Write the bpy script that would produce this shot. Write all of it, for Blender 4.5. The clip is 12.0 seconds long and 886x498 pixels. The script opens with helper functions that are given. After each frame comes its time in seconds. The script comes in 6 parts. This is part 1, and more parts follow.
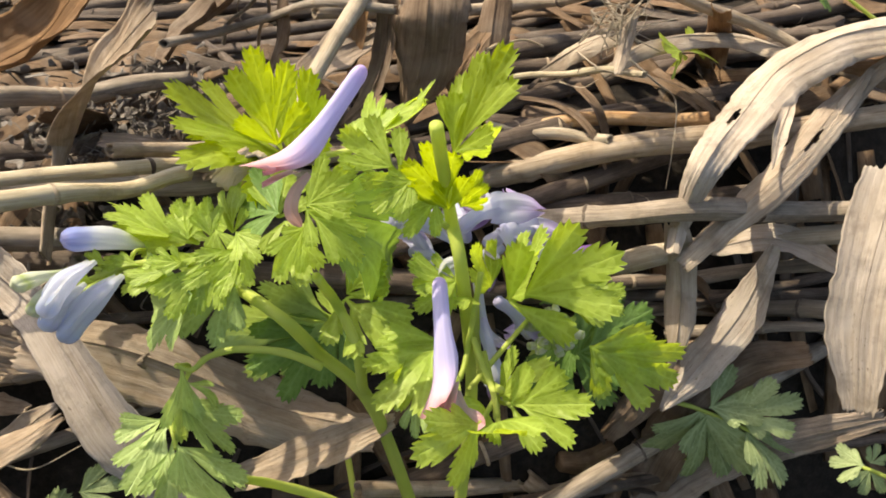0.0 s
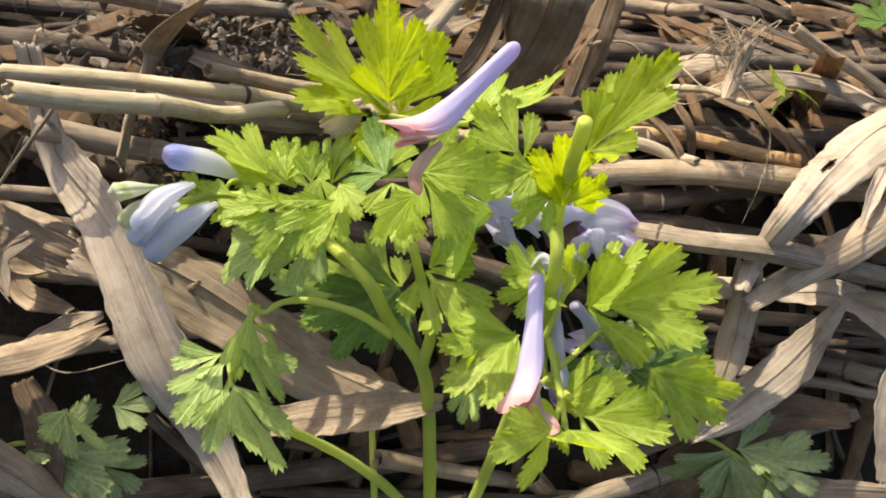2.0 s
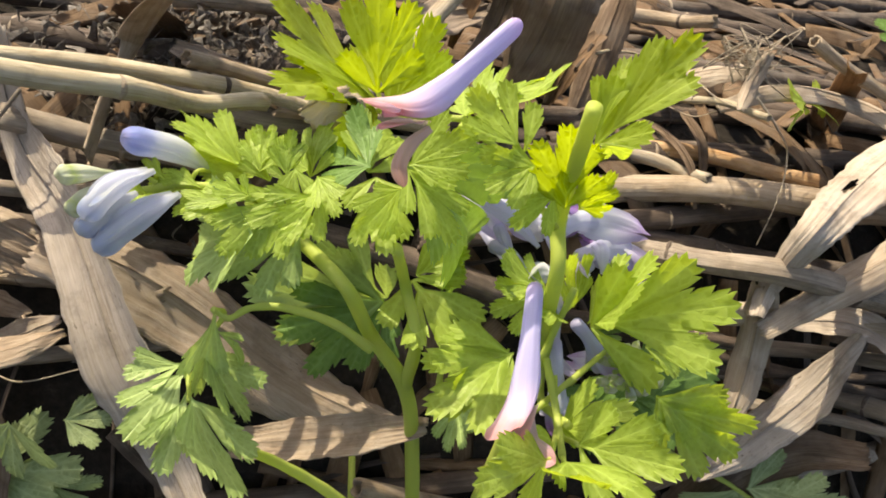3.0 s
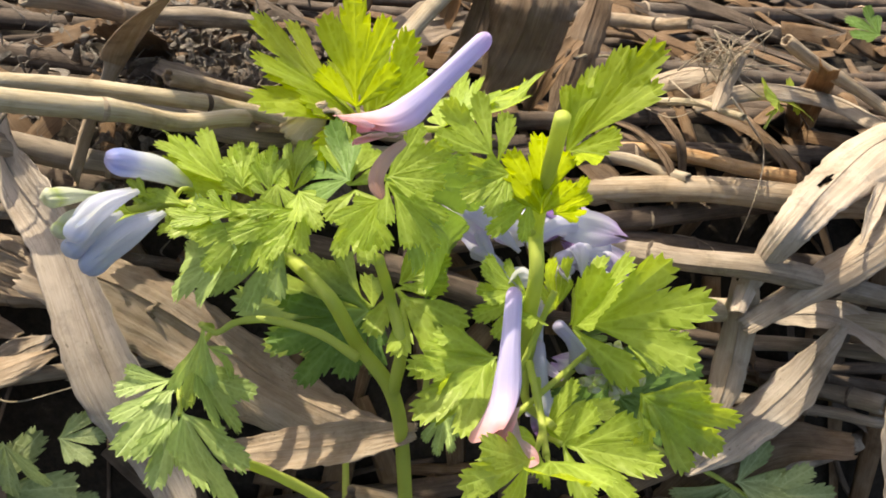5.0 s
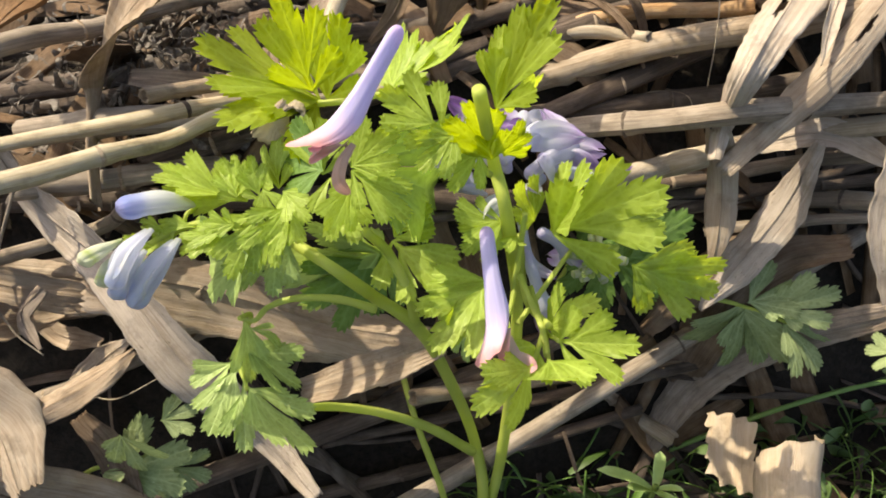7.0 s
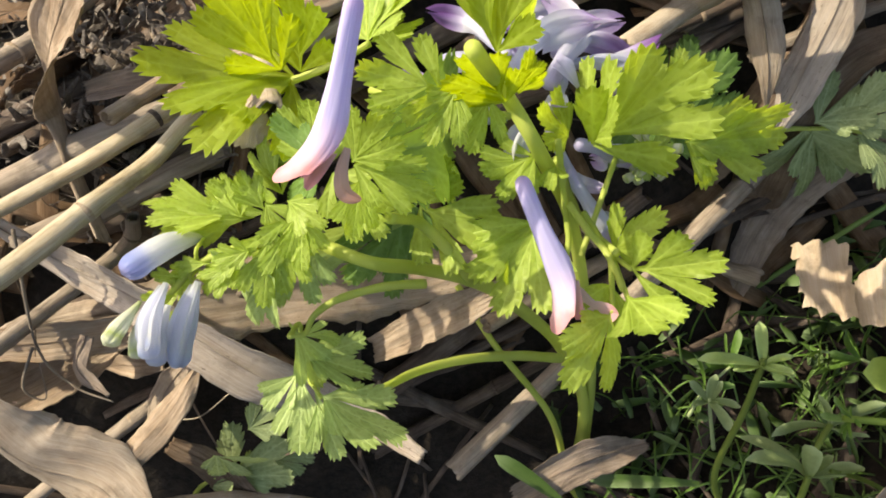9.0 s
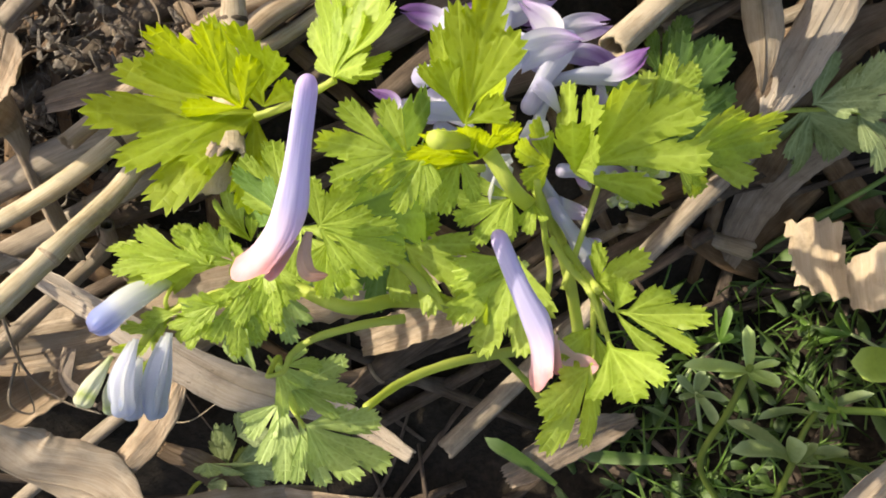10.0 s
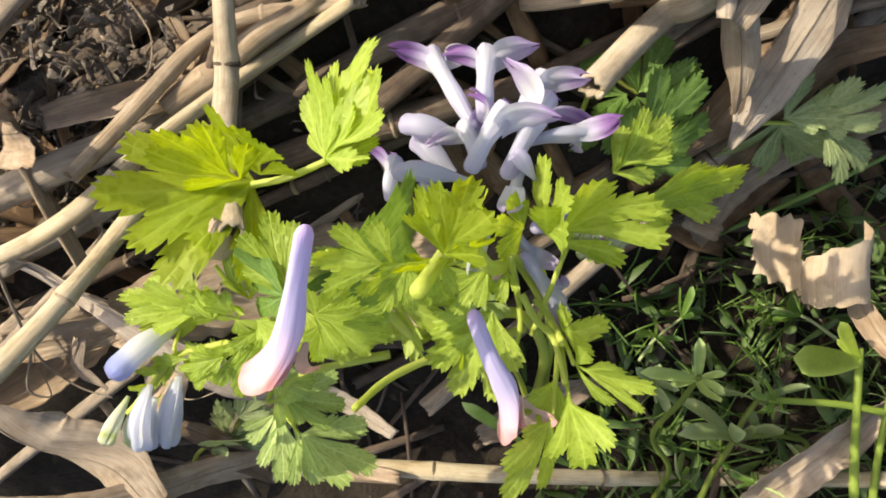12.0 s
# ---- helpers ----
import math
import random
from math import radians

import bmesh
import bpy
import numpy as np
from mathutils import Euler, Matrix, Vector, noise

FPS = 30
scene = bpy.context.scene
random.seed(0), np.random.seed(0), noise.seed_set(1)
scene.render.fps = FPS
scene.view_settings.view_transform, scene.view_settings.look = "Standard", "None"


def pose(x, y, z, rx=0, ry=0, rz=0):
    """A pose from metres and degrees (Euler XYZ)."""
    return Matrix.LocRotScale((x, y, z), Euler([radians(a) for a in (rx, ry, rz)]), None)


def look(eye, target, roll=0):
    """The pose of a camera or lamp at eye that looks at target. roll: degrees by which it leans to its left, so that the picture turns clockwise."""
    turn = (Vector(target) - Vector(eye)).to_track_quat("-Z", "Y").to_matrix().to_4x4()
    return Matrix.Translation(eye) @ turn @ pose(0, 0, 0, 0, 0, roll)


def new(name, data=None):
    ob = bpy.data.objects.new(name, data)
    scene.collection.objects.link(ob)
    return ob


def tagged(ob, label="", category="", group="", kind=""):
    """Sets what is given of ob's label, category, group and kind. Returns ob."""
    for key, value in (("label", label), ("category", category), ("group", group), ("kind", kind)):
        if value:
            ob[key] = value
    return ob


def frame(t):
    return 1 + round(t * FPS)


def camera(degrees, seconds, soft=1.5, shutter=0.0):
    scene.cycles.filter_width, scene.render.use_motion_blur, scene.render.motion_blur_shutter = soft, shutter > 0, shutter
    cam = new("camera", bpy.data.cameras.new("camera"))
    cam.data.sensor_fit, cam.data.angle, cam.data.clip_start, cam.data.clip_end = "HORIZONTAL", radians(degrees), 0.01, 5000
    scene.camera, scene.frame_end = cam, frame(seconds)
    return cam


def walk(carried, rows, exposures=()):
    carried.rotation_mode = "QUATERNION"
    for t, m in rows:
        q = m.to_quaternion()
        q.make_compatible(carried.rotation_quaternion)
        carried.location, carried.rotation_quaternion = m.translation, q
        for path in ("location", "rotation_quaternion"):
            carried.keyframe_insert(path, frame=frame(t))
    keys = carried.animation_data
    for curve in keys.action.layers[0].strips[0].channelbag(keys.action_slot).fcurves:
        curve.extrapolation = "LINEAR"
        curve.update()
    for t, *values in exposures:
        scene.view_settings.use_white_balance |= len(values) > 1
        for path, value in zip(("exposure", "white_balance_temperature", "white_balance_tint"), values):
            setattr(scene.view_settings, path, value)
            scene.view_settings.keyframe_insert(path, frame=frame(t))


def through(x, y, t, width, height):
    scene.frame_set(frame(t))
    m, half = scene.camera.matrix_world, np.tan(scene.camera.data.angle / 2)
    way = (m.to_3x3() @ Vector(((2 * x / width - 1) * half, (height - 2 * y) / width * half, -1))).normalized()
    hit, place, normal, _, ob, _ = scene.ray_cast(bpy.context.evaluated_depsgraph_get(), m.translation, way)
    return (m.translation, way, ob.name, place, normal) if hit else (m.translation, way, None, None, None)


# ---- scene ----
from mathutils import geometry

cam = camera(62.93, 12.0, soft=1.8)
PATH = [
    (0, (0.01614, -0.10129, 0.18916), (0.00986, -0.00588, 0.11665), -2.57),
    (0.5, (0.00653, -0.10170, 0.20102), (0.00165, -0.00960, 0.12425), 0.59),
    (1, (0.00393, -0.10424, 0.20940), (-0.00037, -0.01330, 0.13123), 4.24),
    (1.5, (-0.00021, -0.10137, 0.20006), (-0.00536, -0.00987, 0.12259), 7.14),
    (2, (-0.00179, -0.09901, 0.18744), (-0.00765, -0.00613, 0.11169), 9.39),
    (2.5, (-0.00085, -0.09055, 0.17567), (-0.00737, 0.00406, 0.10214), 10.64),
    (3, (0.00020, -0.09037, 0.17633), (-0.00663, 0.00522, 0.10411), 10.89),
    (5, (0.00232, -0.09187, 0.17878), (-0.00369, 0.00433, 0.10730), 9.27),
    (5.5, (0.00409, -0.09042, 0.18018), (-0.00233, 0.00389, 0.10626), 7.51),
    (6, (0.00810, -0.09467, 0.18504), (0.00155, -0.00454, 0.10608), 4.28),
    (6.5, (0.01114, -0.09539, 0.19987), (0.00225, -0.01091, 0.11511), -1.70),
    (8.5, (0.01664, -0.06918, 0.20531), (-0.00246, -0.00428, 0.10620), -29.68),
    (9, (0.01501, -0.06650, 0.20252), (-0.00718, -0.00689, 0.10076), -35.31),
    (9.5, (0.02088, -0.05283, 0.20771), (-0.00406, 0.00049, 0.10314), -40.32),
    (10, (0.02452, -0.04586, 0.20611), (-0.00209, 0.00072, 0.09876), -44.82),
    (10.5, (0.02343, -0.03669, 0.21266), (-0.00402, 0.00367, 0.10303), -48.78),
    (11, (0.02329, -0.03589, 0.21622), (-0.00499, -0.00112, 0.10491), -53.00),
    (11.5, (0.02786, -0.03166, 0.22175), (-0.00125, -0.00126, 0.10937), -56.85),
    (12, (0.03683, -0.01964, 0.22496), (0.00690, 0.00741, 0.11194), -60.34),
]
walk(cam, [(t, look(eye, target, roll)) for t, eye, target, roll in PATH], exposures=[(0.0, 1.15, 7800, 5), (12.0, 1.15, 7800, 5)])
# ---- light ----
SUN_FROM = Vector((-0.45, 0.30, 0.84)).normalized()
sun = new("sun", bpy.data.lights.new("sun", "SUN"))
sun.data.energy, sun.data.angle, sun.data.color = 3.45, radians(0.6), (1.0, 0.94, 0.84)
sun.matrix_world = look(SUN_FROM, (0, 0, 0))
world = bpy.data.worlds.new("world")
scene.world = world
world.use_nodes = True
sky = world.node_tree.nodes.new("ShaderNodeTexSky")
sky.sky_type, sky.sun_disc = "NISHITA", False
sky.air_density, sky.dust_density, sky.ozone_density = 0.7, 3.0, 0.5
sky.sun_elevation = math.asin(SUN_FROM.z)
sky.sun_rotation = math.atan2(SUN_FROM.x, SUN_FROM.y)
world.node_tree.links.new(sky.outputs[0], world.node_tree.nodes["Background"].inputs[0])
world.node_tree.nodes["Background"].inputs[1].default_value = 0.15


# ---- materials ----
class Nodes:
    """A small writer of node materials."""

    def __init__(self, name):
        self.mat = bpy.data.materials.new(name)
        self.mat.use_nodes = True
        self.tree = self.mat.node_tree
        self.bsdf = self.tree.nodes["Principled BSDF"]

    def add(self, kind, **values):
        node = self.tree.nodes.new(kind)
        for key, value in values.items():
            if key == "noise_type":
                node.noise_type = value
            elif key == "operation":
                node.operation = value
            elif key == "blend":
                node.blend_type = value
        return node

    def link(self, a, b):
        self.tree.links.new(a, b)

    def uv(self, sx, sy, shift=True):
        """The surface's own coordinates, scaled, shifted by a random amount for each object."""
        tc = self.add("ShaderNodeTexCoord")
        mp = self.add("ShaderNodeMapping")
        mp.inputs["Scale"].default_value = (sx, sy, 1)
        self.link(tc.outputs["UV"], mp.inputs["Vector"])
        if shift:
            info = self.add("ShaderNodeObjectInfo")
            mul = self.math("MULTIPLY", info.outputs["Random"], 37.0)
            comb = self.add("ShaderNodeCombineXYZ")
            self.link(mul, comb.inputs[0]), self.link(mul, comb.inputs[1])
            self.link(comb.outputs[0], mp.inputs["Location"])
        return mp.outputs[0]

    def space(self, scale):
        tc = self.add("ShaderNodeTexCoord")
        mp = self.add("ShaderNodeMapping")
        mp.inputs["Scale"].default_value = (scale, scale, scale)
        self.link(tc.outputs["Object"], mp.inputs["Vector"])
        return mp.outputs[0]

    def math(self, operation, a, b=0.0):
        node = self.add("ShaderNodeMath", operation=operation)
        for slot, value in zip(node.inputs, (a, b)):
            if isinstance(value, (int, float)):
                slot.default_value = value
            else:
                self.link(value, slot)
        return node.outputs[0]

    def noise(self, vector, scale=1.0, detail=4.0, rough=0.6):
        node = self.add("ShaderNodeTexNoise")
        node.inputs["Scale"].default_value, node.inputs["Detail"].default_value, node.inputs["Roughness"].default_value = scale, detail, rough
        self.link(vector, node.inputs["Vector"])
        return node.outputs["Fac"]

    def ramp(self, fac, *stops):
        node = self.add("ShaderNodeValToRGB")
        el = node.color_ramp.elements
        while len(el) < len(stops):
            el.new(0.5)
        for e, (at, colour) in zip(el, stops):
            e.position, e.color = at, (*colour, 1)
        self.link(fac, node.inputs[0])
        return node.outputs[0]

    def mix(self, fac, a, b, blend="MIX"):
        node = self.add("ShaderNodeMix", blend=blend)
        node.data_type = "RGBA"
        for slot, value in ((node.inputs[0], fac), (node.inputs[6], a), (node.inputs[7], b)):
            if isinstance(value, (int, float)):
                slot.default_value = value
            elif isinstance(value, tuple):
                slot.default_value = (*value, 1)
            else:
                self.link(value, slot)
        return node.outputs[2]

    def bump(self, height, strength, distance):
        node = self.add("ShaderNodeBump")
        node.inputs["Strength"].default_value, node.inputs["Distance"].default_value = strength, distance
        self.link(height, node.inputs["Height"])
        self.link(node.outputs[0], self.bsdf.inputs["Normal"])
        return node.outputs[0]

    def finish(self, colour, rough, spec=0.4):
        self.link(colour, self.bsdf.inputs["Base Color"])
        if isinstance(rough, (int, float)):
            self.bsdf.inputs["Roughness"].default_value = rough
        else:
            self.link(rough, self.bsdf.inputs["Roughness"])
        self.bsdf.inputs["Specular IOR Level"].default_value = spec
        return self.mat

    def thin(self, through, share, normal=None):
        """Lets a share of the light through, as a thin blade does."""
        tr = self.add("ShaderNodeBsdfTranslucent")
        self.link(through, tr.inputs["Color"])
        if normal:
            self.link(normal, tr.inputs["Normal"])
        mx = self.add("ShaderNodeMixShader")
        mx.inputs[0].default_value = share
        self.link(self.bsdf.outputs[0], mx.inputs[1]), self.link(tr.outputs[0], mx.inputs[2])
        self.link(mx.outputs[0], self.tree.nodes["Material Output"].inputs["Surface"])


def straw(name, dark, mid, light, streaks=260, spots=0.0, thin=0.0, shine=0.14):
    """Dry grass: fine fibres along the length, thin dark cracks, bleached scuffs, blotches, fungal flecks."""
    n = Nodes(name)
    dark, mid, light = ((0.92 * r, 0.92 * g, 1.0 * b) for r, g, b in (dark, mid, light))
    fibre = n.noise(n.uv(streaks, 13), 4.0, 5, 0.7)
    fine = n.noise(n.uv(streaks * 9, 16), 1.6, 4, 0.75)
    broad = n.noise(n.uv(90, 55), 1.6, 3, 0.6)
    both = n.math("ADD", n.math("MULTIPLY", fibre, 0.50), n.math("MULTIPLY", broad, 0.55))
    colour = n.ramp(both, (0.34, dark), (0.51, mid), (0.66, light))
    colour = n.mix(n.ramp(fine, (0.32, (0.5, 0.5, 0.5)), (0.46, (0, 0, 0))), colour, dark)
    colour = n.mix(n.ramp(fine, (0.56, (0, 0, 0)), (0.70, (0.55, 0.55, 0.55))), colour, tuple(min(0.8, 1.12 * c + 0.02) for c in light))
    speck = n.noise(n.uv(1300, 520), 1.0, 4, 0.7)
    where = n.noise(n.uv(120, 60), 1.0, 2, 0.5)
    if spots:
        mask = n.math("MULTIPLY", n.ramp(speck, (0.60, (0, 0, 0)), (0.68, (1, 1, 1))), n.ramp(where, (0.42, (0.05, 0.05, 0.05)), (0.62, (1, 1, 1))))
        colour = n.mix(n.math("MULTIPLY", mask, spots * 0.8), colour, (0.085, 0.06, 0.042))
    grey = n.noise(n.space(60), 1.0, 3, 0.6)
    colour = n.mix(n.ramp(grey, (0.5, (0, 0, 0)), (0.75, (0.30, 0.30, 0.30))), colour, (0.31, 0.275, 0.235))
    stain = n.noise(n.space(150), 1.0, 5, 0.65)
    colour = n.mix(n.ramp(stain, (0.54, (0, 0, 0)), (0.72, (0.6, 0.6, 0.6))), colour, tuple(c * 0.42 for c in mid))
    bump = n.bump(n.math("ADD", n.math("MULTIPLY", fibre, 0.7), n.math("MULTIPLY", fine, 0.6)), 0.85, 0.0006)
    mat = n.finish(colour, n.math("ADD", n.math("MULTIPLY", broad, 0.3), 0.50), shine)
    if thin:
        n.thin(colour, thin, bump)
    return mat


STRAW = {
    "pale": straw("pale_straw", (0.26, 0.185, 0.11), (0.45, 0.37, 0.255), (0.57, 0.49, 0.36), spots=0.35),
    "bright": straw("bright_straw", (0.33, 0.235, 0.115), (0.50, 0.415, 0.265), (0.61, 0.53, 0.365)),
    "tan": straw("tan_straw", (0.18, 0.115, 0.06), (0.36, 0.275, 0.18), (0.49, 0.395, 0.28), spots=0.4),
    "orange": straw("orange_straw", (0.24, 0.12, 0.05), (0.46, 0.27, 0.12), (0.60, 0.42, 0.24)),
    "grey": straw("grey_straw", (0.15, 0.11, 0.075), (0.29, 0.235, 0.17), (0.43, 0.36, 0.275), spots=0.4),
    # also carries the background litter's shade, put into the straw colour
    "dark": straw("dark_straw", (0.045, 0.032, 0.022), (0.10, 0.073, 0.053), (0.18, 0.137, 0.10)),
}
BLADE = {
    "bleached": straw("bleached_blade", (0.36, 0.28, 0.20), (0.50, 0.415, 0.315), (0.60, 0.515, 0.41), 300, 0.6, 0.12),
    "peach": straw("peach_sheath", (0.46, 0.34, 0.21), (0.58, 0.45, 0.30), (0.64, 0.52, 0.37), 300, 0.0, 0.15),
    "pale": straw("pale_blade", (0.26, 0.185, 0.125), (0.41, 0.325, 0.23), (0.52, 0.435, 0.325), 420, 0.5, 0.12),
    "spotted": straw("spotted_blade", (0.33, 0.26, 0.19), (0.49, 0.41, 0.315), (0.60, 0.52, 0.42), 420, 1.1, 0.22),
    "freckled": straw("freckled_blade", (0.29, 0.205, 0.13), (0.45, 0.345, 0.235), (0.56, 0.455, 0.335), 420, 1.1, 0.20),
    "tan": straw("tan_blade", (0.22, 0.14, 0.08), (0.39, 0.29, 0.19), (0.53, 0.42, 0.30), 420, 0.5, 0.12),
    "umber": straw("umber_blade", (0.10, 0.062, 0.036), (0.19, 0.128, 0.08), (0.29, 0.21, 0.14), 420, 0.6, 0.12),
    "rust": straw("rust_blade", (0.12, 0.06, 0.025), (0.23, 0.12, 0.05), (0.32, 0.185, 0.085), 420, 0.8, 0.16),
    "brown": straw("brown_blade", (0.09, 0.05, 0.025), (0.19, 0.115, 0.06), (0.30, 0.20, 0.115), 420, 0.8, 0.14),
    "grey": straw("grey_blade", (0.17, 0.125, 0.09), (0.31, 0.24, 0.175), (0.45, 0.36, 0.275), 420, 0.6, 0.10),
}


def foliage(name, dark, light, through, share=0.42, gloss=0.5):
    """A thin green blade: pale sunken veins that run into the teeth, pale tooth tips, light coming through."""
    n = Nodes(name)
    tc = n.add("ShaderNodeTexCoord")
    sep = n.add("ShaderNodeSeparateXYZ")
    n.link(tc.outputs["UV"], sep.inputs[0])
    off, along = sep.outputs[0], sep.outputs[1]
    vein = n.ramp(off, (0.0, (1, 1, 1)), (0.10, (0.45, 0.45, 0.45)), (0.26, (0, 0, 0)))
    between = n.ramp(off, (0.2, (0, 0, 0)), (1.0, (0.40, 0.40, 0.40)))
    tip = n.ramp(along, (0.75, (0, 0, 0)), (1.0, (0.6, 0.6, 0.6)))
    mottle = n.noise(n.space(900), 1.0, 4, 0.65)
    patch = n.noise(n.space(130), 1.0, 3, 0.55)
    info = n.add("ShaderNodeObjectInfo")
    tone = n.math("ADD", n.math("MULTIPLY", patch, 0.70), n.math("MULTIPLY", info.outputs["Random"], 0.50))
    colour = n.ramp(tone, (0.25, dark), (0.85, light))
    colour = n.mix(n.ramp(mottle, (0.45, (0, 0, 0)), (0.75, (0.35, 0.35, 0.35))), colour, tuple(c * 0.62 for c in dark))
    colour = n.mix(between, colour, tuple(c * 0.72 for c in dark))
    colour = n.mix(n.math("MULTIPLY", vein, 0.75), colour, tuple(min(1, c * 1.35 + 0.05) for c in light))
    colour = n.mix(tip, colour, tuple(min(1, c * 1.5 + 0.10) for c in light))
    deep = tuple(c * 0.60 for c in through)
    lit = n.mix(n.ramp(tone, (0.3, (0.6, 0.6, 0.6)), (0.85, (0, 0, 0))), through, deep)
    lit = n.mix(n.math("MULTIPLY", between, 0.6), lit, deep)
    lit = n.mix(n.math("MULTIPLY", vein, 0.45), lit, tuple(min(1, c * 1.1 + 0.05) for c in through))
    lit = n.mix(n.ramp(mottle, (0.40, (0, 0, 0)), (0.8, (0.4, 0.4, 0.4))), lit, deep)
    height = n.math("ADD", n.math("MULTIPLY", vein, -1.0), n.math("MULTIPLY", mottle, 0.8))
    bump = n.bump(height, 0.55, 0.00018)
    mat = n.finish(colour, n.math("ADD", n.math("MULTIPLY", mottle, 0.25), gloss - 0.1), 0.35)
    n.thin(lit, share, bump)
    return mat


LEAF = foliage("fresh_leaf", (0.18, 0.275, 0.032), (0.35, 0.45, 0.075), (0.64, 0.78, 0.04), 0.50, 0.44)
# yellower copy of the fresh leaf, back light put into its colours
LEAF_BACKLIT = foliage("backlit_leaf", (0.14, 0.215, 0.012), (0.29, 0.37, 0.03), (0.64, 0.75, 0.012), 0.58, 0.48)
# paler green, with the hanging leaf's sun sheen put into it
LEAF_PALE = foliage("pale_leaf", (0.24, 0.34, 0.10), (0.36, 0.47, 0.16), (0.50, 0.64, 0.10), 0.36, 0.42)
LEAF_DULL = foliage("dull_leaf", (0.16, 0.22, 0.085), (0.27, 0.33, 0.15), (0.32, 0.42, 0.10), 0.32, 0.55)
# darker green for the hollow, whose shade is put into this colour
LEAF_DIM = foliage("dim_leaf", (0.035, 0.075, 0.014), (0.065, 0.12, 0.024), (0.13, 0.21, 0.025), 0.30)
# darker copy of the fresh leaf, with shade put into its colour
LEAF_SHADED = foliage("shaded_leaf", (0.06, 0.135, 0.022), (0.115, 0.205, 0.04), (0.24, 0.38, 0.04), 0.33)


def stalk_green(name, low, high):
    n = Nodes(name)
    long_grain = n.noise(n.uv(500, 40), 2.0, 3, 0.6)
    patch = n.noise(n.space(70), 1.0, 2, 0.5)
    colour = n.mix(patch, low, high)
    bump = n.bump(long_grain, 0.3, 0.0003)
    mat = n.finish(colour, 0.45, 0.3)
    n.thin(colour, 0.5, bump)
    return mat


STALK = stalk_green("green_stalk", (0.46, 0.55, 0.09), (0.62, 0.68, 0.20))
STALK_WEED = stalk_green("weed_stalk", (0.22, 0.32, 0.05), (0.33, 0.43, 0.09))
# darker copy of the green stalk, hollow shade included in its colour
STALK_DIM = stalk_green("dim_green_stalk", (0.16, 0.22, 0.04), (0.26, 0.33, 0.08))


def petal(name, *stops, share=0.40, paler=0.0):
    """Petal colour runs along the flower, with fine lengthwise veins; what comes through is paler."""
    n = Nodes(name)
    tc = n.add("ShaderNodeTexCoord")
    sep = n.add("ShaderNodeSeparateXYZ")
    n.link(tc.outputs["UV"], sep.inputs[0])
    wob = n.noise(n.space(160), 1.0, 3, 0.6)
    along = n.math("ADD", sep.outputs[1], n.math("MULTIPLY", n.math("SUBTRACT", wob, 0.5), 0.22))
    colour = n.ramp(along, *stops)
    vein = n.noise(n.uv(24, 1.2), 1.0, 3, 0.6)
    colour = n.mix(n.ramp(vein, (0.45, (0, 0, 0)), (0.75, (0.28, 0.28, 0.28))), colour, (0.40, 0.30, 0.62))
    bump = n.bump(vein, 0.35, 0.0003)
    mat = n.finish(colour, 0.45, 0.35)
    n.thin(n.mix(paler, colour, (0.86, 0.86, 0.95)), share, bump)
    return mat


PETAL = {
    "lilac": petal("lilac_petal", (0.0, (0.60, 0.45, 0.73)), (0.15, (0.56, 0.53, 0.80)), (0.62, (0.58, 0.54, 0.79)), (0.80, (0.66, 0.54, 0.73)), (0.92, (0.77, 0.49, 0.55)), (1.0, (0.62, 0.28, 0.27))),
    "white": petal("white_violet_petal", (0.0, (0.50, 0.47, 0.67)), (0.22, (0.56, 0.58, 0.72)), (0.62, (0.61, 0.63, 0.70)), (0.78, (0.47, 0.42, 0.64)), (0.90, (0.29, 0.17, 0.45)), (1.0, (0.17, 0.06, 0.28)), share=0.5, paler=0.28),
    "blue": petal("white_blue_petal", (0.0, (0.46, 0.53, 0.27)), (0.15, (0.60, 0.64, 0.54)), (0.64, (0.62, 0.65, 0.66)), (0.76, (0.37, 0.43, 0.67)), (0.92, (0.19, 0.25, 0.57)), (1.0, (0.25, 0.25, 0.45)), share=0.5, paler=0.4),
    "spur": petal("lavender_spur", (0.0, (0.54, 0.56, 0.66)), (0.6, (0.50, 0.51, 0.68)), (1.0, (0.44, 0.41, 0.63)), share=0.6, paler=0.7),
    "sky": petal("sky_blue_petal", (0.0, (0.44, 0.48, 0.42)), (0.2, (0.60, 0.64, 0.74)), (0.55, (0.64, 0.68, 0.75)), (0.74, (0.68, 0.71, 0.72)), (0.88, (0.40, 0.49, 0.70)), (1.0, (0.44, 0.49, 0.46)), share=0.65, paler=0.7),
    "pale": petal("greenish_bud", (0.0, (0.42, 0.50, 0.20)), (0.35, (0.62, 0.66, 0.50)), (0.7, (0.66, 0.68, 0.52)), (0.85, (0.46, 0.54, 0.20)), (1.0, (0.60, 0.62, 0.46))),
    "pink": petal("pink_lip", (0.0, (0.72, 0.54, 0.66)), (0.5, (0.76, 0.52, 0.58)), (1.0, (0.62, 0.30, 0.32))),
    "rusty": petal("withering_petal", (0.0, (0.55, 0.36, 0.34)), (0.5, (0.60, 0.38, 0.32)), (1.0, (0.42, 0.22, 0.16))),
}


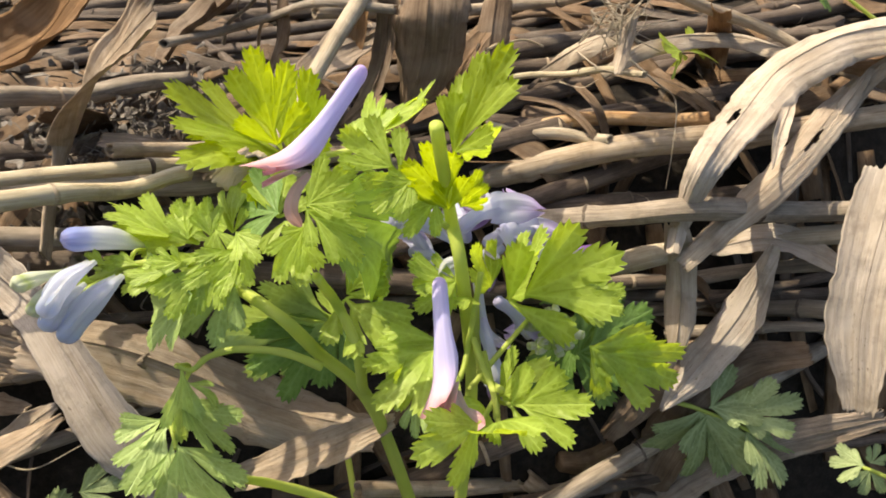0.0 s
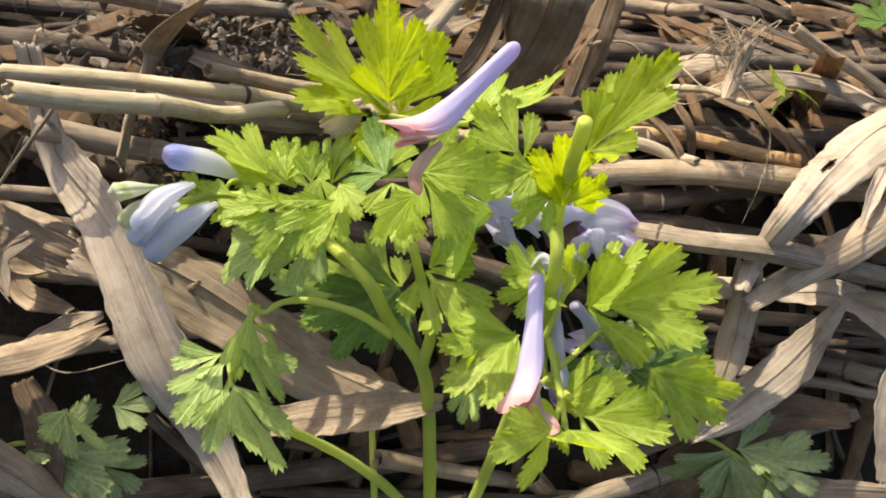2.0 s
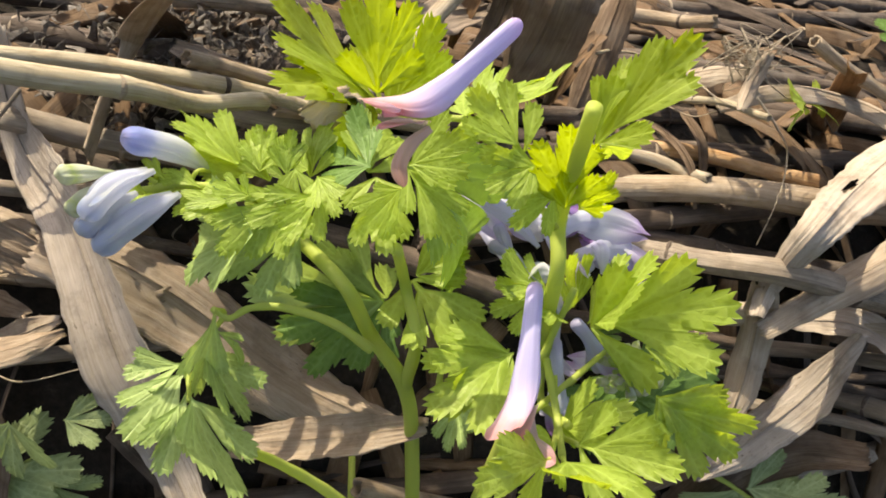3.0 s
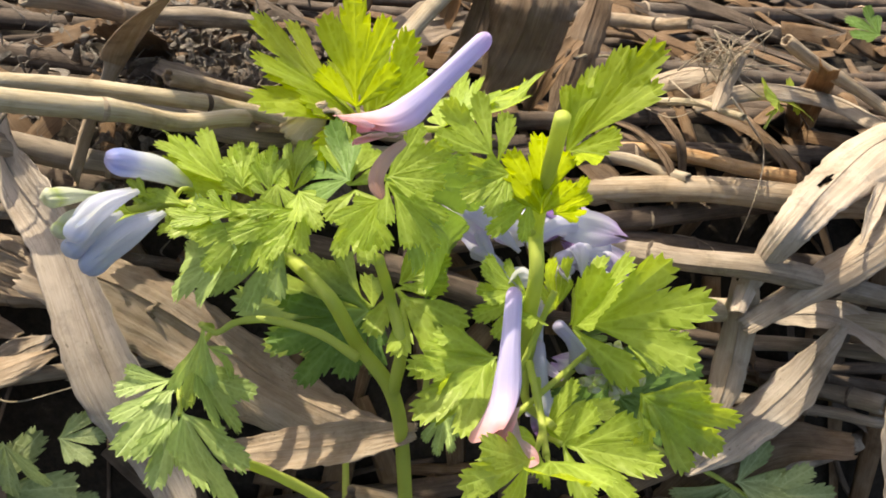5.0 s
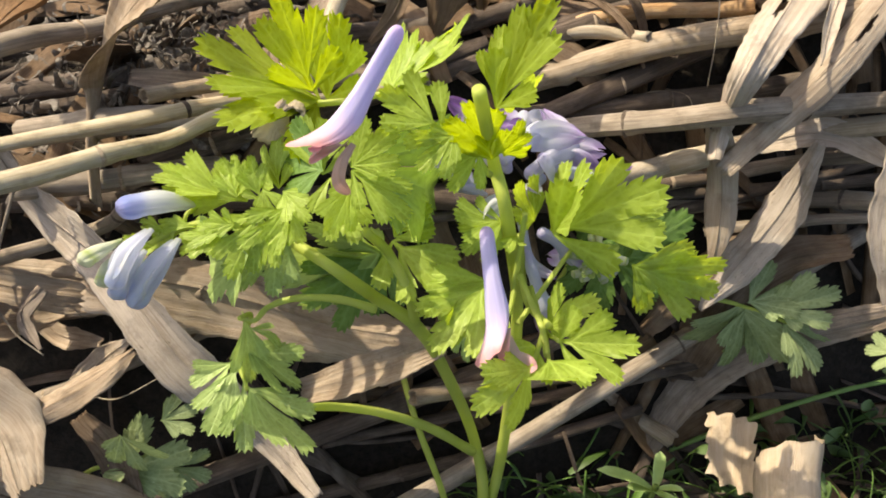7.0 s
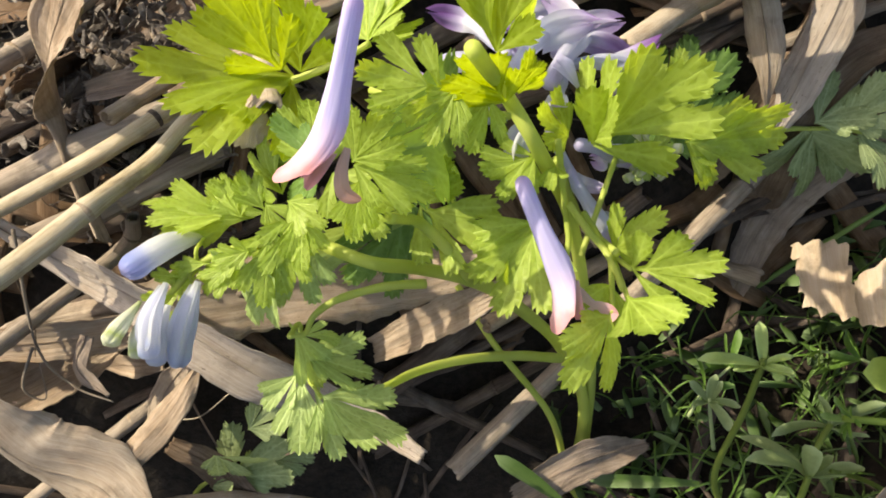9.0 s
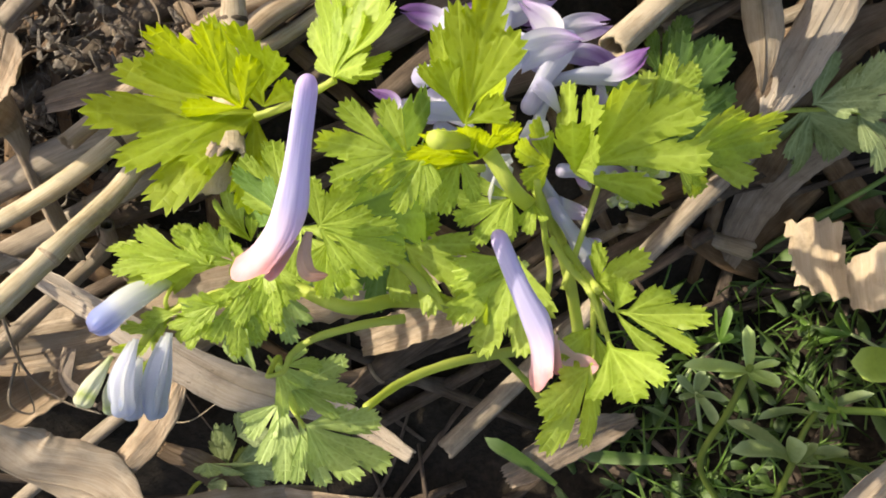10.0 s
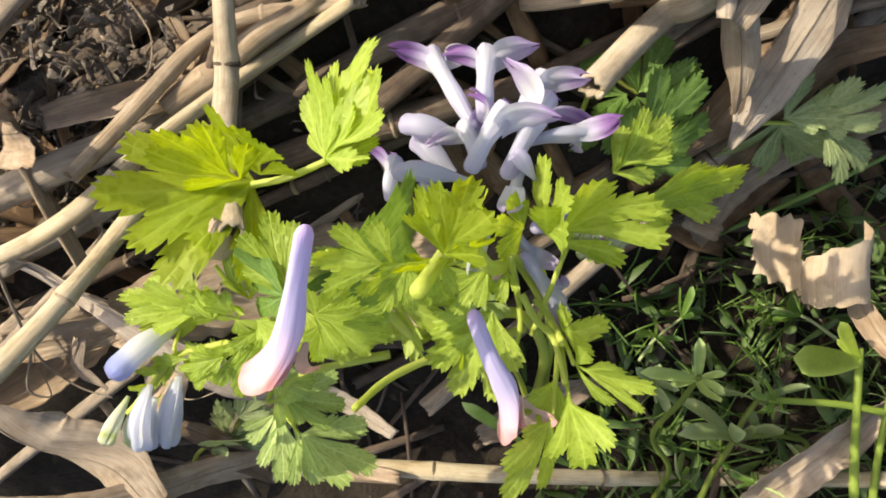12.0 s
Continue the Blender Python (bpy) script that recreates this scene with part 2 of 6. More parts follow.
def earth():
    n = Nodes("dark_soil")
    v = n.space(1)
    big, small = n.noise(v, 45, 5, 0.65), n.noise(v, 420, 6, 0.7)
    mixed = n.math("ADD", n.math("MULTIPLY", big, 0.5), n.math("MULTIPLY", small, 0.5))
    colour = n.ramp(mixed, (0.38, (0.009, 0.007, 0.0055)), (0.58, (0.032, 0.024, 0.018)), (0.78, (0.10, 0.08, 0.06)))
    n.bump(mixed, 0.9, 0.004)
    return n.finish(colour, 0.9, 0.2)


SOIL = earth()


def crumb():
    n = Nodes("grey_crumbs")
    v = n.space(1)
    a = n.noise(v, 700, 5, 0.7)
    colour = n.ramp(a, (0.3, (0.045, 0.035, 0.028)), (0.55, (0.14, 0.115, 0.095)), (0.78, (0.34, 0.30, 0.26)))
    n.bump(a, 0.8, 0.001)
    return n.finish(colour, 0.6, 0.4)


CRUMB = crumb()


# ---- building blocks ----
def catmull(pts, steps):
    """A smooth line through a few points."""
    p = [np.array(q, float) for q in pts]
    p = [2 * p[0] - p[1]] + p + [2 * p[-1] - p[-2]]
    out = []
    for i in range(1, len(p) - 2):
        for k in range(steps):
            t = k / steps
            a, b, c, d = p[i - 1 : i + 3]
            out.append(0.5 * (2 * b + (c - a) * t + (2 * a - 5 * b + 4 * c - d) * t * t + (3 * b - a - 3 * c + d) * t ** 3))
    out.append(p[-2])
    return np.array(out)


def unit(v):
    return v / (np.linalg.norm(v) + 1e-12)


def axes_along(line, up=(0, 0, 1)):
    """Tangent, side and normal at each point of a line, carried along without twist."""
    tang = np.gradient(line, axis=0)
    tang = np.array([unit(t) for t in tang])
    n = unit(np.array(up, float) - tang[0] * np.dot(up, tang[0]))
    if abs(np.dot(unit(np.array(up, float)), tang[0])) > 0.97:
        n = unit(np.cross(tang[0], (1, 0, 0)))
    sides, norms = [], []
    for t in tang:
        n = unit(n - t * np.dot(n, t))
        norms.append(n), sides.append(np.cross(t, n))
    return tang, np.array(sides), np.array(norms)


def mesh_of(name, verts, faces, uvs, material, smooth=True):
    me = bpy.data.meshes.new(name)
    me.from_pydata([tuple(map(float, v)) for v in verts], [], faces)
    layer = me.uv_layers.new(name="uv")
    loops = np.zeros(len(me.loops), dtype=np.int32)
    me.loops.foreach_get("vertex_index", loops)
    layer.data.foreach_set("uv", np.asarray(uvs, dtype=np.float32)[loops].ravel())
    me.polygons.foreach_set("use_smooth", [smooth] * len(me.polygons))
    me.materials.append(material)
    me.update()
    return me


def part(name, me, parent, label=""):
    ob = new(name, me)
    ob.parent = parent
    return tagged(ob, label)


def thing(name, label, category, group="", kind=""):
    """An Empty that carries a thing's parts, whose meshes are written in world metres."""
    ob = new(name)
    ob.empty_display_size = 0.01
    return tagged(ob, label, category, group, kind)


def tube(line, radii, sides=12, squash=1.0, cap=True, up=(0, 0, 1), vscale=None):
    """Verts, faces and coordinates of a tube; squash flattens it along its normal."""
    line = np.asarray(line)
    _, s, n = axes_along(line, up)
    dist = np.r_[0, np.cumsum(np.linalg.norm(np.diff(line, axis=0), axis=1))]
    if vscale:
        dist = dist / dist[-1] * vscale
    verts, uvs, faces = [], [], []
    for i, c in enumerate(line):
        for k in range(sides + 1):
            a = 2 * math.pi * k / sides
            r = radii[i] if np.ndim(radii[i]) == 0 else radii[i][k % sides]
            verts.append(c + r * (math.cos(a) * s[i] + squash * math.sin(a) * n[i]))
            uvs.append((k / sides * 0.03 if not vscale else k / sides, dist[i]))
    w = sides + 1
    for i in range(len(line) - 1):
        for k in range(sides):
            faces.append((i * w + k, i * w + k + 1, (i + 1) * w + k + 1, (i + 1) * w + k))
    if cap:
        for i in (0, len(line) - 1):
            verts.append(line[i] * 1.0)
            uvs.append((0.015, dist[i]))
            m = len(verts) - 1
            for k in range(sides):
                f = (m, i * w + k + 1, i * w + k)
                faces.append(f if i == 0 else f[::-1])
    return verts, faces, uvs


def joined(*pieces):
    verts, faces, uvs = [], [], []
    for v, f, u in pieces:
        o = len(verts)
        verts += list(v)
        uvs += list(u)
        faces += [tuple(i + o for i in q) for q in f]
    return verts, faces, uvs


REED_WORDS = {
    "pale": "pale straw-coloured dry reed stalk lying in the litter",
    "bright": "bright sunlit dry reed stalk with a hollow broken end",
    "tan": "tan dry reed stalk lying in the litter",
    "orange": "orange-brown split dry reed stalk in the litter",
    "grey": "weathered greyish dry reed stalk lying in the litter",
    "dark": "thin dark dry stalk lying over the litter",
}


def reed(pts, r, tone, seed):
    """A hollow dry stalk with nodes, fibre ridges and broken ends."""
    rng = random.Random(seed)
    line = catmull(pts, 16)
    length = np.linalg.norm(np.diff(line, axis=0), axis=1).sum()
    fr = np.linspace(0, 1, len(line))
    sag = np.array([[0.0004 * math.sin(9 * f + seed), 0.0004 * math.cos(7 * f + seed), 0.0005 * math.sin(11 * f + 2 * seed)] for f in fr])
    line = line + sag
    sides = 16
    ridge = [1 + 0.05 * rng.uniform(-1, 1) for _ in range(sides)]
    dent = [rng.uniform(0, 6.28) for _ in range(3)]
    spacing = rng.uniform(0.045, 0.08)
    nodes = [d for d in np.arange(rng.uniform(0.01, spacing), length, spacing) if 0.006 < d < length - 0.006]
    if not nodes:
        nodes = [length * rng.uniform(0.3, 0.6)]
    radii = []
    for f in fr:
        base = r * (1 - 0.10 * f + 0.04 * math.sin(13 * f + dent[0]))
        swell = sum(0.16 * math.exp(-(((f * length - d) / 0.0016) ** 2)) for d in nodes)
        radii.append([base * (ridge[k] + swell + 0.05 * math.sin(k * 0.8 + 8 * f + dent[1])) for k in range(sides)])
    ob = thing("reed_stalk", REED_WORDS[tone], "reed stalk", "dry reed stalks")
    outer = tube(line, radii, sides, 0.88, cap=False)
    hollow = tube(line, [[q * 0.72 for q in row] for row in radii], sides, 0.88, cap=False)
    hollow = (hollow[0], [f[::-1] for f in hollow[1]], hollow[2])
    w, last = sides + 1, (len(line) - 1) * (sides + 1)
    v, f, u = joined(outer, hollow)
    for base in (0, last):
        for k in range(sides):
            q = (base + k, base + k + 1, len(outer[0]) + base + k + 1, len(outer[0]) + base + k)
            f.append(q[::-1] if base == 0 else q)
    # ragged broken ends
    for base, sgn in ((0, -1), (last, 1)):
        way = unit(line[1] - line[0]) if base == 0 else unit(line[-1] - line[-2])
        for k in range(sides):
            j = rng.uniform(0, 0.5) * r * sgn
            for o in (0, len(outer[0])):
                v[o + base + k] = v[o + base + k] + way * j
                if k == 0:
                    v[o + base + sides] = v[o + base]
    part("culm", mesh_of("culm", v, f, u, STRAW[tone]), ob)
    for d in nodes:
        i = min(len(line) - 2, max(1, int(d / length * (len(line) - 1))))
        c, way = line[i], unit(line[i + 1] - line[i])
        short = [c + way * s for s in (-0.0006, -0.0003, 0.0, 0.0003, 0.0006)]
        ring = tube(short, [r * m for m in (1.0, 1.10, 1.14, 1.10, 1.0)], sides, 0.88, cap=False)
        part("node", mesh_of("node", *ring, STRAW["dark" if seed % 3 == 0 else "tan"]), ob, "darker raised node ring")
    return ob


BLADE_WORDS = {
    "peach": "peach-coloured dry reed sheath",
    "bleached": "sun-bleached whitish dry reed leaf, creased and curling",
    "pale": "pale bleached dry reed leaf, creased and curling",
    "spotted": "beige dry reed leaf with brown specks",
    "freckled": "light brown dry reed leaf with dark freckles",
    "tan": "tan dry reed leaf lying twisted in the litter",
    "umber": "grey-brown curled dry leaf in the litter",
    "rust": "orange-brown smooth curling dry leaf",
    "brown": "brown curled dry leaf with dark specks",
    "grey": "greyish dry reed leaf lying in shade",
}


def dryleaf(pts, w, tone, seed, face=(-0.12, -0.42, 0.90), twist=None, cup=None, ends=None, tip=0.35, slits=()):
    """A long dry blade with lengthwise pleats, cupped, twisting and frayed at its ends; slits are tears: column, first and last place along it."""
    rng = random.Random(seed * 7 + 1)
    line = catmull(pts, 22)
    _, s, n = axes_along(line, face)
    m, cols = len(line), 22
    dist = np.r_[0, np.cumsum(np.linalg.norm(np.diff(line, axis=0), axis=1))]
    length = dist[-1]
    twist = rng.uniform(-0.35, 0.35) if twist is None else twist
    cup = rng.uniform(0.15, 0.5) * rng.choice((-1, 1)) if cup is None else cup
    t0, t1 = ends or (rng.uniform(0.5, 0.9), rng.uniform(0.15, 0.45))
    pl = [rng.uniform(0, 6.28) for _ in range(6)]
    uvs, faces = [], []
    top, bottom = [], []
    for i in range(m):
        f = dist[i] / length
        half = w * min(1.0, t0 + (1 - t0) * min(1, f / 0.25)) * min(1.0, t1 + (1 - t1) * min(1, (1 - f) / tip))
        a = twist * (f - 0.5) * 2 + 0.12 * math.sin(5 * f + pl[0])
        side, nor = math.cos(a) * s[i] + math.sin(a) * n[i], math.cos(a) * n[i] - math.sin(a) * s[i]
        for k in range(cols + 1):
            q = 2 * k / cols - 1
            edge = 1 + 0.04 * math.sin(11 * f + pl[1] + (2 if q > 0 else 0)) + 0.012 * math.sin(61 * f + pl[2]) + abs(q) ** 3 * 0.10 * noise.noise((31 * f * length / 0.1, 3.0 * pl[3], 5.0 if q > 0 else 9.0))
            lift = -cup * half * q * q + 0.022 * w * math.cos(q * 23 + pl[3] + 2 * f) + 0.02 * w * math.sin(29 * f + pl[2] + 2 * q) * abs(q) + 0.07 * w * math.sin(9 * f + 3 * q + pl[4])
            lift += 0.05 * w * math.exp(-((q * 7) ** 2)) + 0.05 * w * math.sin(17 * f + 2 * q + pl[5]) * q * q
            p = line[i] + side * (q * half * edge * (1 - 0.25 * abs(cup) * q * q)) + nor * lift
            if i in (0, m - 1):
                p = p + unit(line[1] - line[0]) * (rng.uniform(-0.3, 0.3) * w * 0.35)
            top.append(p + nor * 0.00010), bottom.append(p - nor * 0.00010)
            uvs.append((q * half, dist[i]))
    c1 = cols + 1
    for i in range(m - 1):
        for k in range(cols):
            f = dist[i] / length
            if not any(a < f < b and abs(k - col - 5 * (f - a)) < 1.3 * math.sin(math.pi * (f - a) / (b - a)) + 0.2 for col, a, b in slits):
                faces.append((i * c1 + k, i * c1 + k + 1, (i + 1) * c1 + k + 1, (i + 1) * c1 + k))
    o = len(top)
    faces += [tuple(x + o for x in f[::-1]) for f in faces]
    rim = [k for k in range(c1)] + [i * c1 + cols for i in range(1, m)] + [(m - 1) * c1 + k for k in range(cols - 1, -1, -1)] + [i * c1 for i in range(m - 2, 0, -1)]
    for a, b in zip(rim, rim[1:] + rim[:1]):
        faces.append((b, a, a + o, b + o))
    me = mesh_of("dry_leaf", top + bottom, faces, uvs + uvs, BLADE[tone])
    leaf = tagged(new("dry_leaf", me), BLADE_WORDS[tone], "dry leaf", "dry reed leaves")
    mid = np.array([top[i * c1 + cols // 2] for i in range(m)])
    part("midrib", mesh_of("midrib", *tube(mid, [0.00022 - 0.00012 * f for f in np.linspace(0, 1, m)], 6), BLADE[tone]), leaf, "raised lengthwise midrib")
    return leaf


def stem(pts, r0, r1, material=None, name="stem", label=""):
    line = catmull(pts, 10)
    fr = np.linspace(0, 1, len(line))
    radii = [r0 + (r1 - r0) * f + 0.00004 * math.sin(40 * f) for f in fr]
    me = mesh_of(name, *tube(line, radii, 12), material or STALK)
    return part(name, me, HOST[0], label)


HOST = [None]
FACE = np.array((0.05, -0.45, 0.88))


def lobe_outline(foot, head, half, teeth, rng):
    """Outline, veins and tooth tips of one lobe: a wedge with smooth sides and a broad round end cut into small teeth."""
    axis = head - foot
    length = np.linalg.norm(axis)
    axis = axis / length
    side = np.array((axis[1], -axis[0]))
    wide_at = 0.64 + rng.uniform(-0.04, 0.04)

    def at(s, w):
        return foot + axis * (s * length) + side * w

    def breadth(s):
        return half * (0.10 + 0.90 * (s / wide_at) ** 1.3 if s < wide_at else math.sqrt(max(0.0, 1 - ((s - wide_at) / (1.03 - wide_at)) ** 2)))

    veins, tips, rims = [(foot, head)], [head], []
    for sign in (-1, 1):
        rim = [at(q, sign * breadth(q)) for q in (0.0, 0.18, 0.34)]
        low = 0.50 + rng.uniform(-0.08, 0.05)
        # teeth stand at even turns round the broad end
        marks = [low + (0.97 - low) * math.sin(0.5 * math.pi * k / teeth) for k in range(teeth + 1)]
        for k in range(teeth):
            s0, s1 = marks[k], marks[k + 1]
            big = 1 + rng.uniform(-0.08, 0.08)
            notch = at(s0 - 0.02, sign * breadth(s0) * (0.82 if k else 0.94))
            sm = 0.45 * s0 + 0.55 * s1
            peak = at(s1 + 0.015, sign * breadth(sm) * 1.06 * big)
            rim += [notch, at(0.7 * s0 + 0.3 * s1, sign * breadth(0.7 * s0 + 0.3 * s1) * 1.0 * big), at(s1 - 0.012, sign * breadth(sm) * 1.06 * big), peak]
            tips.append(peak)
            veins.append((at(max(0.05, s0 - 0.36), 0), peak))
        rim += [at(0.945, sign * breadth(0.97) * 0.55), at(0.985, sign * half * 0.10)]
        rims.append(rim)
    return rims[0] + [head] + rims[1][::-1], veins, tips


def blade_shape(style, wide, seed):
    """A flat cut blade of length 1: lobes grown together, filled with triangles. Returns places, faces, vein distance, tip mark and lobe number."""
    rng = random.Random(seed)
    reach = 0.58 * wide + 0.09
    jig = lambda q: rng.uniform(-q, q)
    if style == 3:
        plan = [((0, 0.0), (jig(0.04), 1.0), 0.185, 4)] + [((0, 0.12), (sg * reach * (0.92 + jig(0.12)), 0.76 + jig(0.08)), 0.125, 3) for sg in (-1, 1)]
    elif style == 4:
        plan = [((0, 0.0), (jig(0.05), 1.0), 0.18, 4)] + [((0, 0.05), (sg * reach * (1.05 + jig(0.12)), 0.74 + jig(0.08)), 0.158, 4) for sg in (-1, 1)]
        plan += [((0, 0.03), (sg * reach * (0.92 + jig(0.1)), 0.36 + jig(0.06)), 0.10, 3) for sg in (-1, 1)]
    else:
        plan = [((0, 0.02), (jig(0.04), 1.0), 0.155, 4)]
        plan += [((0, 0.16), (sg * reach * (0.90 + jig(0.08)), 0.80 + jig(0.05)), 0.128, 3) for sg in (-1, 1)]
        plan += [((0, 0.02), (sg * reach * (1.12 + jig(0.1)), 0.43 + jig(0.07)), 0.126, 3) for sg in (-1, 1)]
    scale = 0.60 + 0.58 * wide
    points, edges, faces, veins, tips, heads = [], [], [], [], [], []
    for foot, head, half, teeth in plan:
        foot, head = np.array(foot, float), np.array(head, float)
        rim, vs, ts = lobe_outline(foot, head, half * scale, teeth, rng)
        o = len(points)
        points += rim
        faces.append(list(range(o, o + len(rim))))
        veins += vs
        tips += ts
        heads.append(head)
    for a, b in veins:
        o = len(points)
        many = max(2, int(np.linalg.norm(b - a) / 0.07))
        points += [a + (b - a) * t for t in np.linspace(0, 0.97, many + 1)]
        edges += [(o + i, o + i + 1) for i in range(many)]
    gap = 0.062
    for i in range(-14, 15):
        for j in range(0, 19):
            points.append(np.array(((i + 0.5 * (j % 2) + jig(0.2)) * gap, (j + jig(0.2)) * gap)))
    made = geometry.delaunay_2d_cdt([Vector(p) for p in points], edges, faces, 1, 1e-4)
    flat = np.array([tuple(v) for v in made[0]])
    a, b = np.array([v[0] for v in veins]), np.array([v[1] for v in veins])
    way = b - a
    t = np.clip(((flat[:, None, :] - a) * way).sum(2) / (way * way).sum(1), 0, 1)
    minor = np.array([0.0 if any(np.allclose(b[i], h) for h in heads) else 0.007 for i in range(len(veins))])
    off = (np.linalg.norm(flat[:, None, :] - (a + t[..., None] * way), axis=2) + minor).min(1)
    near_tip = np.linalg.norm(flat[:, None, :] - np.array(tips), axis=2).min(1)
    lobe = np.linalg.norm(flat[:, None, :] - 0.8 * np.array(heads), axis=2).argmin(1)
    return flat, [tuple(f) for f in made[2]], off, near_tip, lobe


SHAPES = {}


def leaflet(pts, wide, lobes, seed, tilt=None, material=None, face=None, droop=None):
    """One cut leaflet between its foot and its tip, bent, folded along its midrib and puckered between the veins."""
    rng = random.Random(seed * 13 + 5)
    base, tip = np.array(pts[0]), np.array(pts[1])
    axis = tip - base
    length = np.linalg.norm(axis)
    axis = axis / length
    n = np.array(FACE if face is None else face, float)
    n = unit(n - axis * np.dot(n, axis))
    side = np.cross(axis, n)
    a = rng.uniform(-0.35, 0.35) if tilt is None else tilt
    n, side = math.cos(a) * n + math.sin(a) * side, math.cos(a) * side - math.sin(a) * n
    droop = rng.uniform(0.0, 0.20) if droop is None else droop
    key = (lobes, round(wide, 1), seed % 4)
    if key not in SHAPES:
        SHAPES[key] = blade_shape(*key)
    flat, faces, off, near_tip, lobe = SHAPES[key]
    vee, roll, wave, ph = rng.uniform(-0.05, 0.30), rng.uniform(-0.22, 0.22), rng.uniform(0.014, 0.034), rng.uniform(0, 6)
    lift = np.array([rng.uniform(-0.38, 0.30) for _ in range(5)])[lobe]
    x, y = flat[:, 0] * (1 + 0.10 * (wide - round(wide, 1))), flat[:, 1]
    r = np.hypot(x, y)
    z = -droop * y * y + vee * np.abs(x) + roll * x * y + wave * np.sin(6 * y + 4 * x + ph)
    z = z + lift * np.maximum(0.0, r - 0.45) ** 1.4 + 0.02 * np.sin(8 * x / (wide + 0.2) + ph) * r * r + 0.013 * (1 - np.exp(-((off / 0.030) ** 2)))
    verts = base + length * (x[:, None] * side + y[:, None] * axis + z[:, None] * n)
    uvs = np.stack((off / 0.06, np.maximum(0, 1 - near_tip / 0.09)), 1)
    me = mesh_of("leaflet", verts, faces, uvs, material or MATERIAL[0])
    return part("leaflet", me, HOST[0])


MATERIAL = [LEAF]


def blossom(pts, tone, scale, seed):
    """A spurred flower, spur tip to mouth: a round spur that swells into the throat, a hooded upper lip that flares into a pointed rim, lips and inner petals."""
    rng = random.Random(seed)
    lilac = tone == "lilac"
    line = catmull(pts, 14)
    for _ in range(16):
        line[1:-1] = (line[:-2] + 2 * line[1:-1] + line[2:]) / 4
    head = [line[0] + (line[1] - line[0]) * t for t in (0.02, 0.10, 0.25, 0.5)]
    line = np.array([line[0], *head, *line[1:]])
    m = len(line)
    fr = np.r_[0, np.cumsum(np.linalg.norm(np.diff(line, axis=0), axis=1))]
    fr = fr / fr[-1]
    r = 0.0021 * scale
    way = unit(line[-1] - line[-3])
    bend = np.cross(np.cross(way, line[0] - line[-1]), way)
    up = unit(bend) if np.linalg.norm(bend) > 1e-6 else np.array((0, 0, 1.0))
    if not lilac:
        up = np.array((rng.gauss(0, 1.0), rng.gauss(0, 1.0), rng.gauss(0.3, 0.6)))
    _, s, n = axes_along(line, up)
    sides = 32
    verts, uvs, faces = [], [], []
    for i, c in enumerate(line):
        f = fr[i]
        nose = math.sqrt(max(0.0, 1 - (1 - min(1, f / 0.07)) ** 2))
        mouth = max(0.0, (f - (0.62 if lilac else 0.70)) / (0.38 if lilac else 0.30))
        if lilac:
            rad = r * (0.58 + 0.16 * f + 0.25 * math.exp(-(((f - 0.68) / 0.19) ** 2))) * nose
        else:
            rad = r * (0.50 + 0.34 * f + 0.07 * math.sin(9 * f + seed)) * nose
        ahead = unit(line[min(i + 1, m - 1)] - line[max(i - 1, 0)])
        for k in range(sides + 1):
            a = 2 * math.pi * k / sides
            ca, sa = math.cos(a), math.sin(a)
            if lilac:
                x = ca * (0.82 + 1.30 * mouth ** 1.5)
                y = sa * (1 - 0.15 * mouth) if sa > 0 else sa * (1 - 0.80 * mouth)
                slip = r * mouth ** 2 * (0.9 * max(0.0, sa) ** 1.5 - 0.9 * max(0.0, -sa)) - 0.25 * r * mouth ** 2 * ca * ca
                lip = 0.30 * r * mouth ** 3 * ca * ca
            else:
                x, y, slip, lip = ca * (0.92 + 0.15 * mouth), sa * (1.0 - 0.1 * mouth), 0.0, 0.0
            crease = 1 + (0.05 * math.cos(3 * a + seed) + 0.025 * math.cos(8 * a + 5 * f)) * min(1.0, 6 * f)
            verts.append(c + rad * crease * (x * s[i] + y * n[i]) + ahead * slip + n[i] * lip)
            uvs.append((k / sides, f if lilac else 0.70 * f))
    w = sides + 1
    for i in range(m - 1):
        for k in range(sides):
            faces.append((i * w + k, i * w + k + 1, (i + 1) * w + k + 1, (i + 1) * w + k))
    flower = part("flower", mesh_of("flower", verts, faces, uvs, PETAL[tone]), HOST[0], {"lilac": "lilac spurred flower with a pink mouth", "white": "white flower with violet lips"}[tone])
    end, sd, nr = line[-1], s[-1], n[-1]
    # name, lift, length, half width, bend, start, first and last place in the colour run
    if lilac:
        shapes = (("lower_lip", -0.55, 1.8, 1.00, -0.40, -2.7, 0.30, 1.0), ("inner_petal", -0.20, 1.4, 0.75, -0.05, -2.4, 0.5, 1.0))
    else:
        shapes = (("upper_petal", 0.40, 1.7, 0.95, 2.3, -1.7, 0.52, 1.08), ("lower_petal", -0.40, 1.6, 1.20, -2.6, -1.7, 0.35, 0.86), ("inner_petal", 0.05, 1.2, 0.50, 0.3, -1.0, 0.60, 1.0))
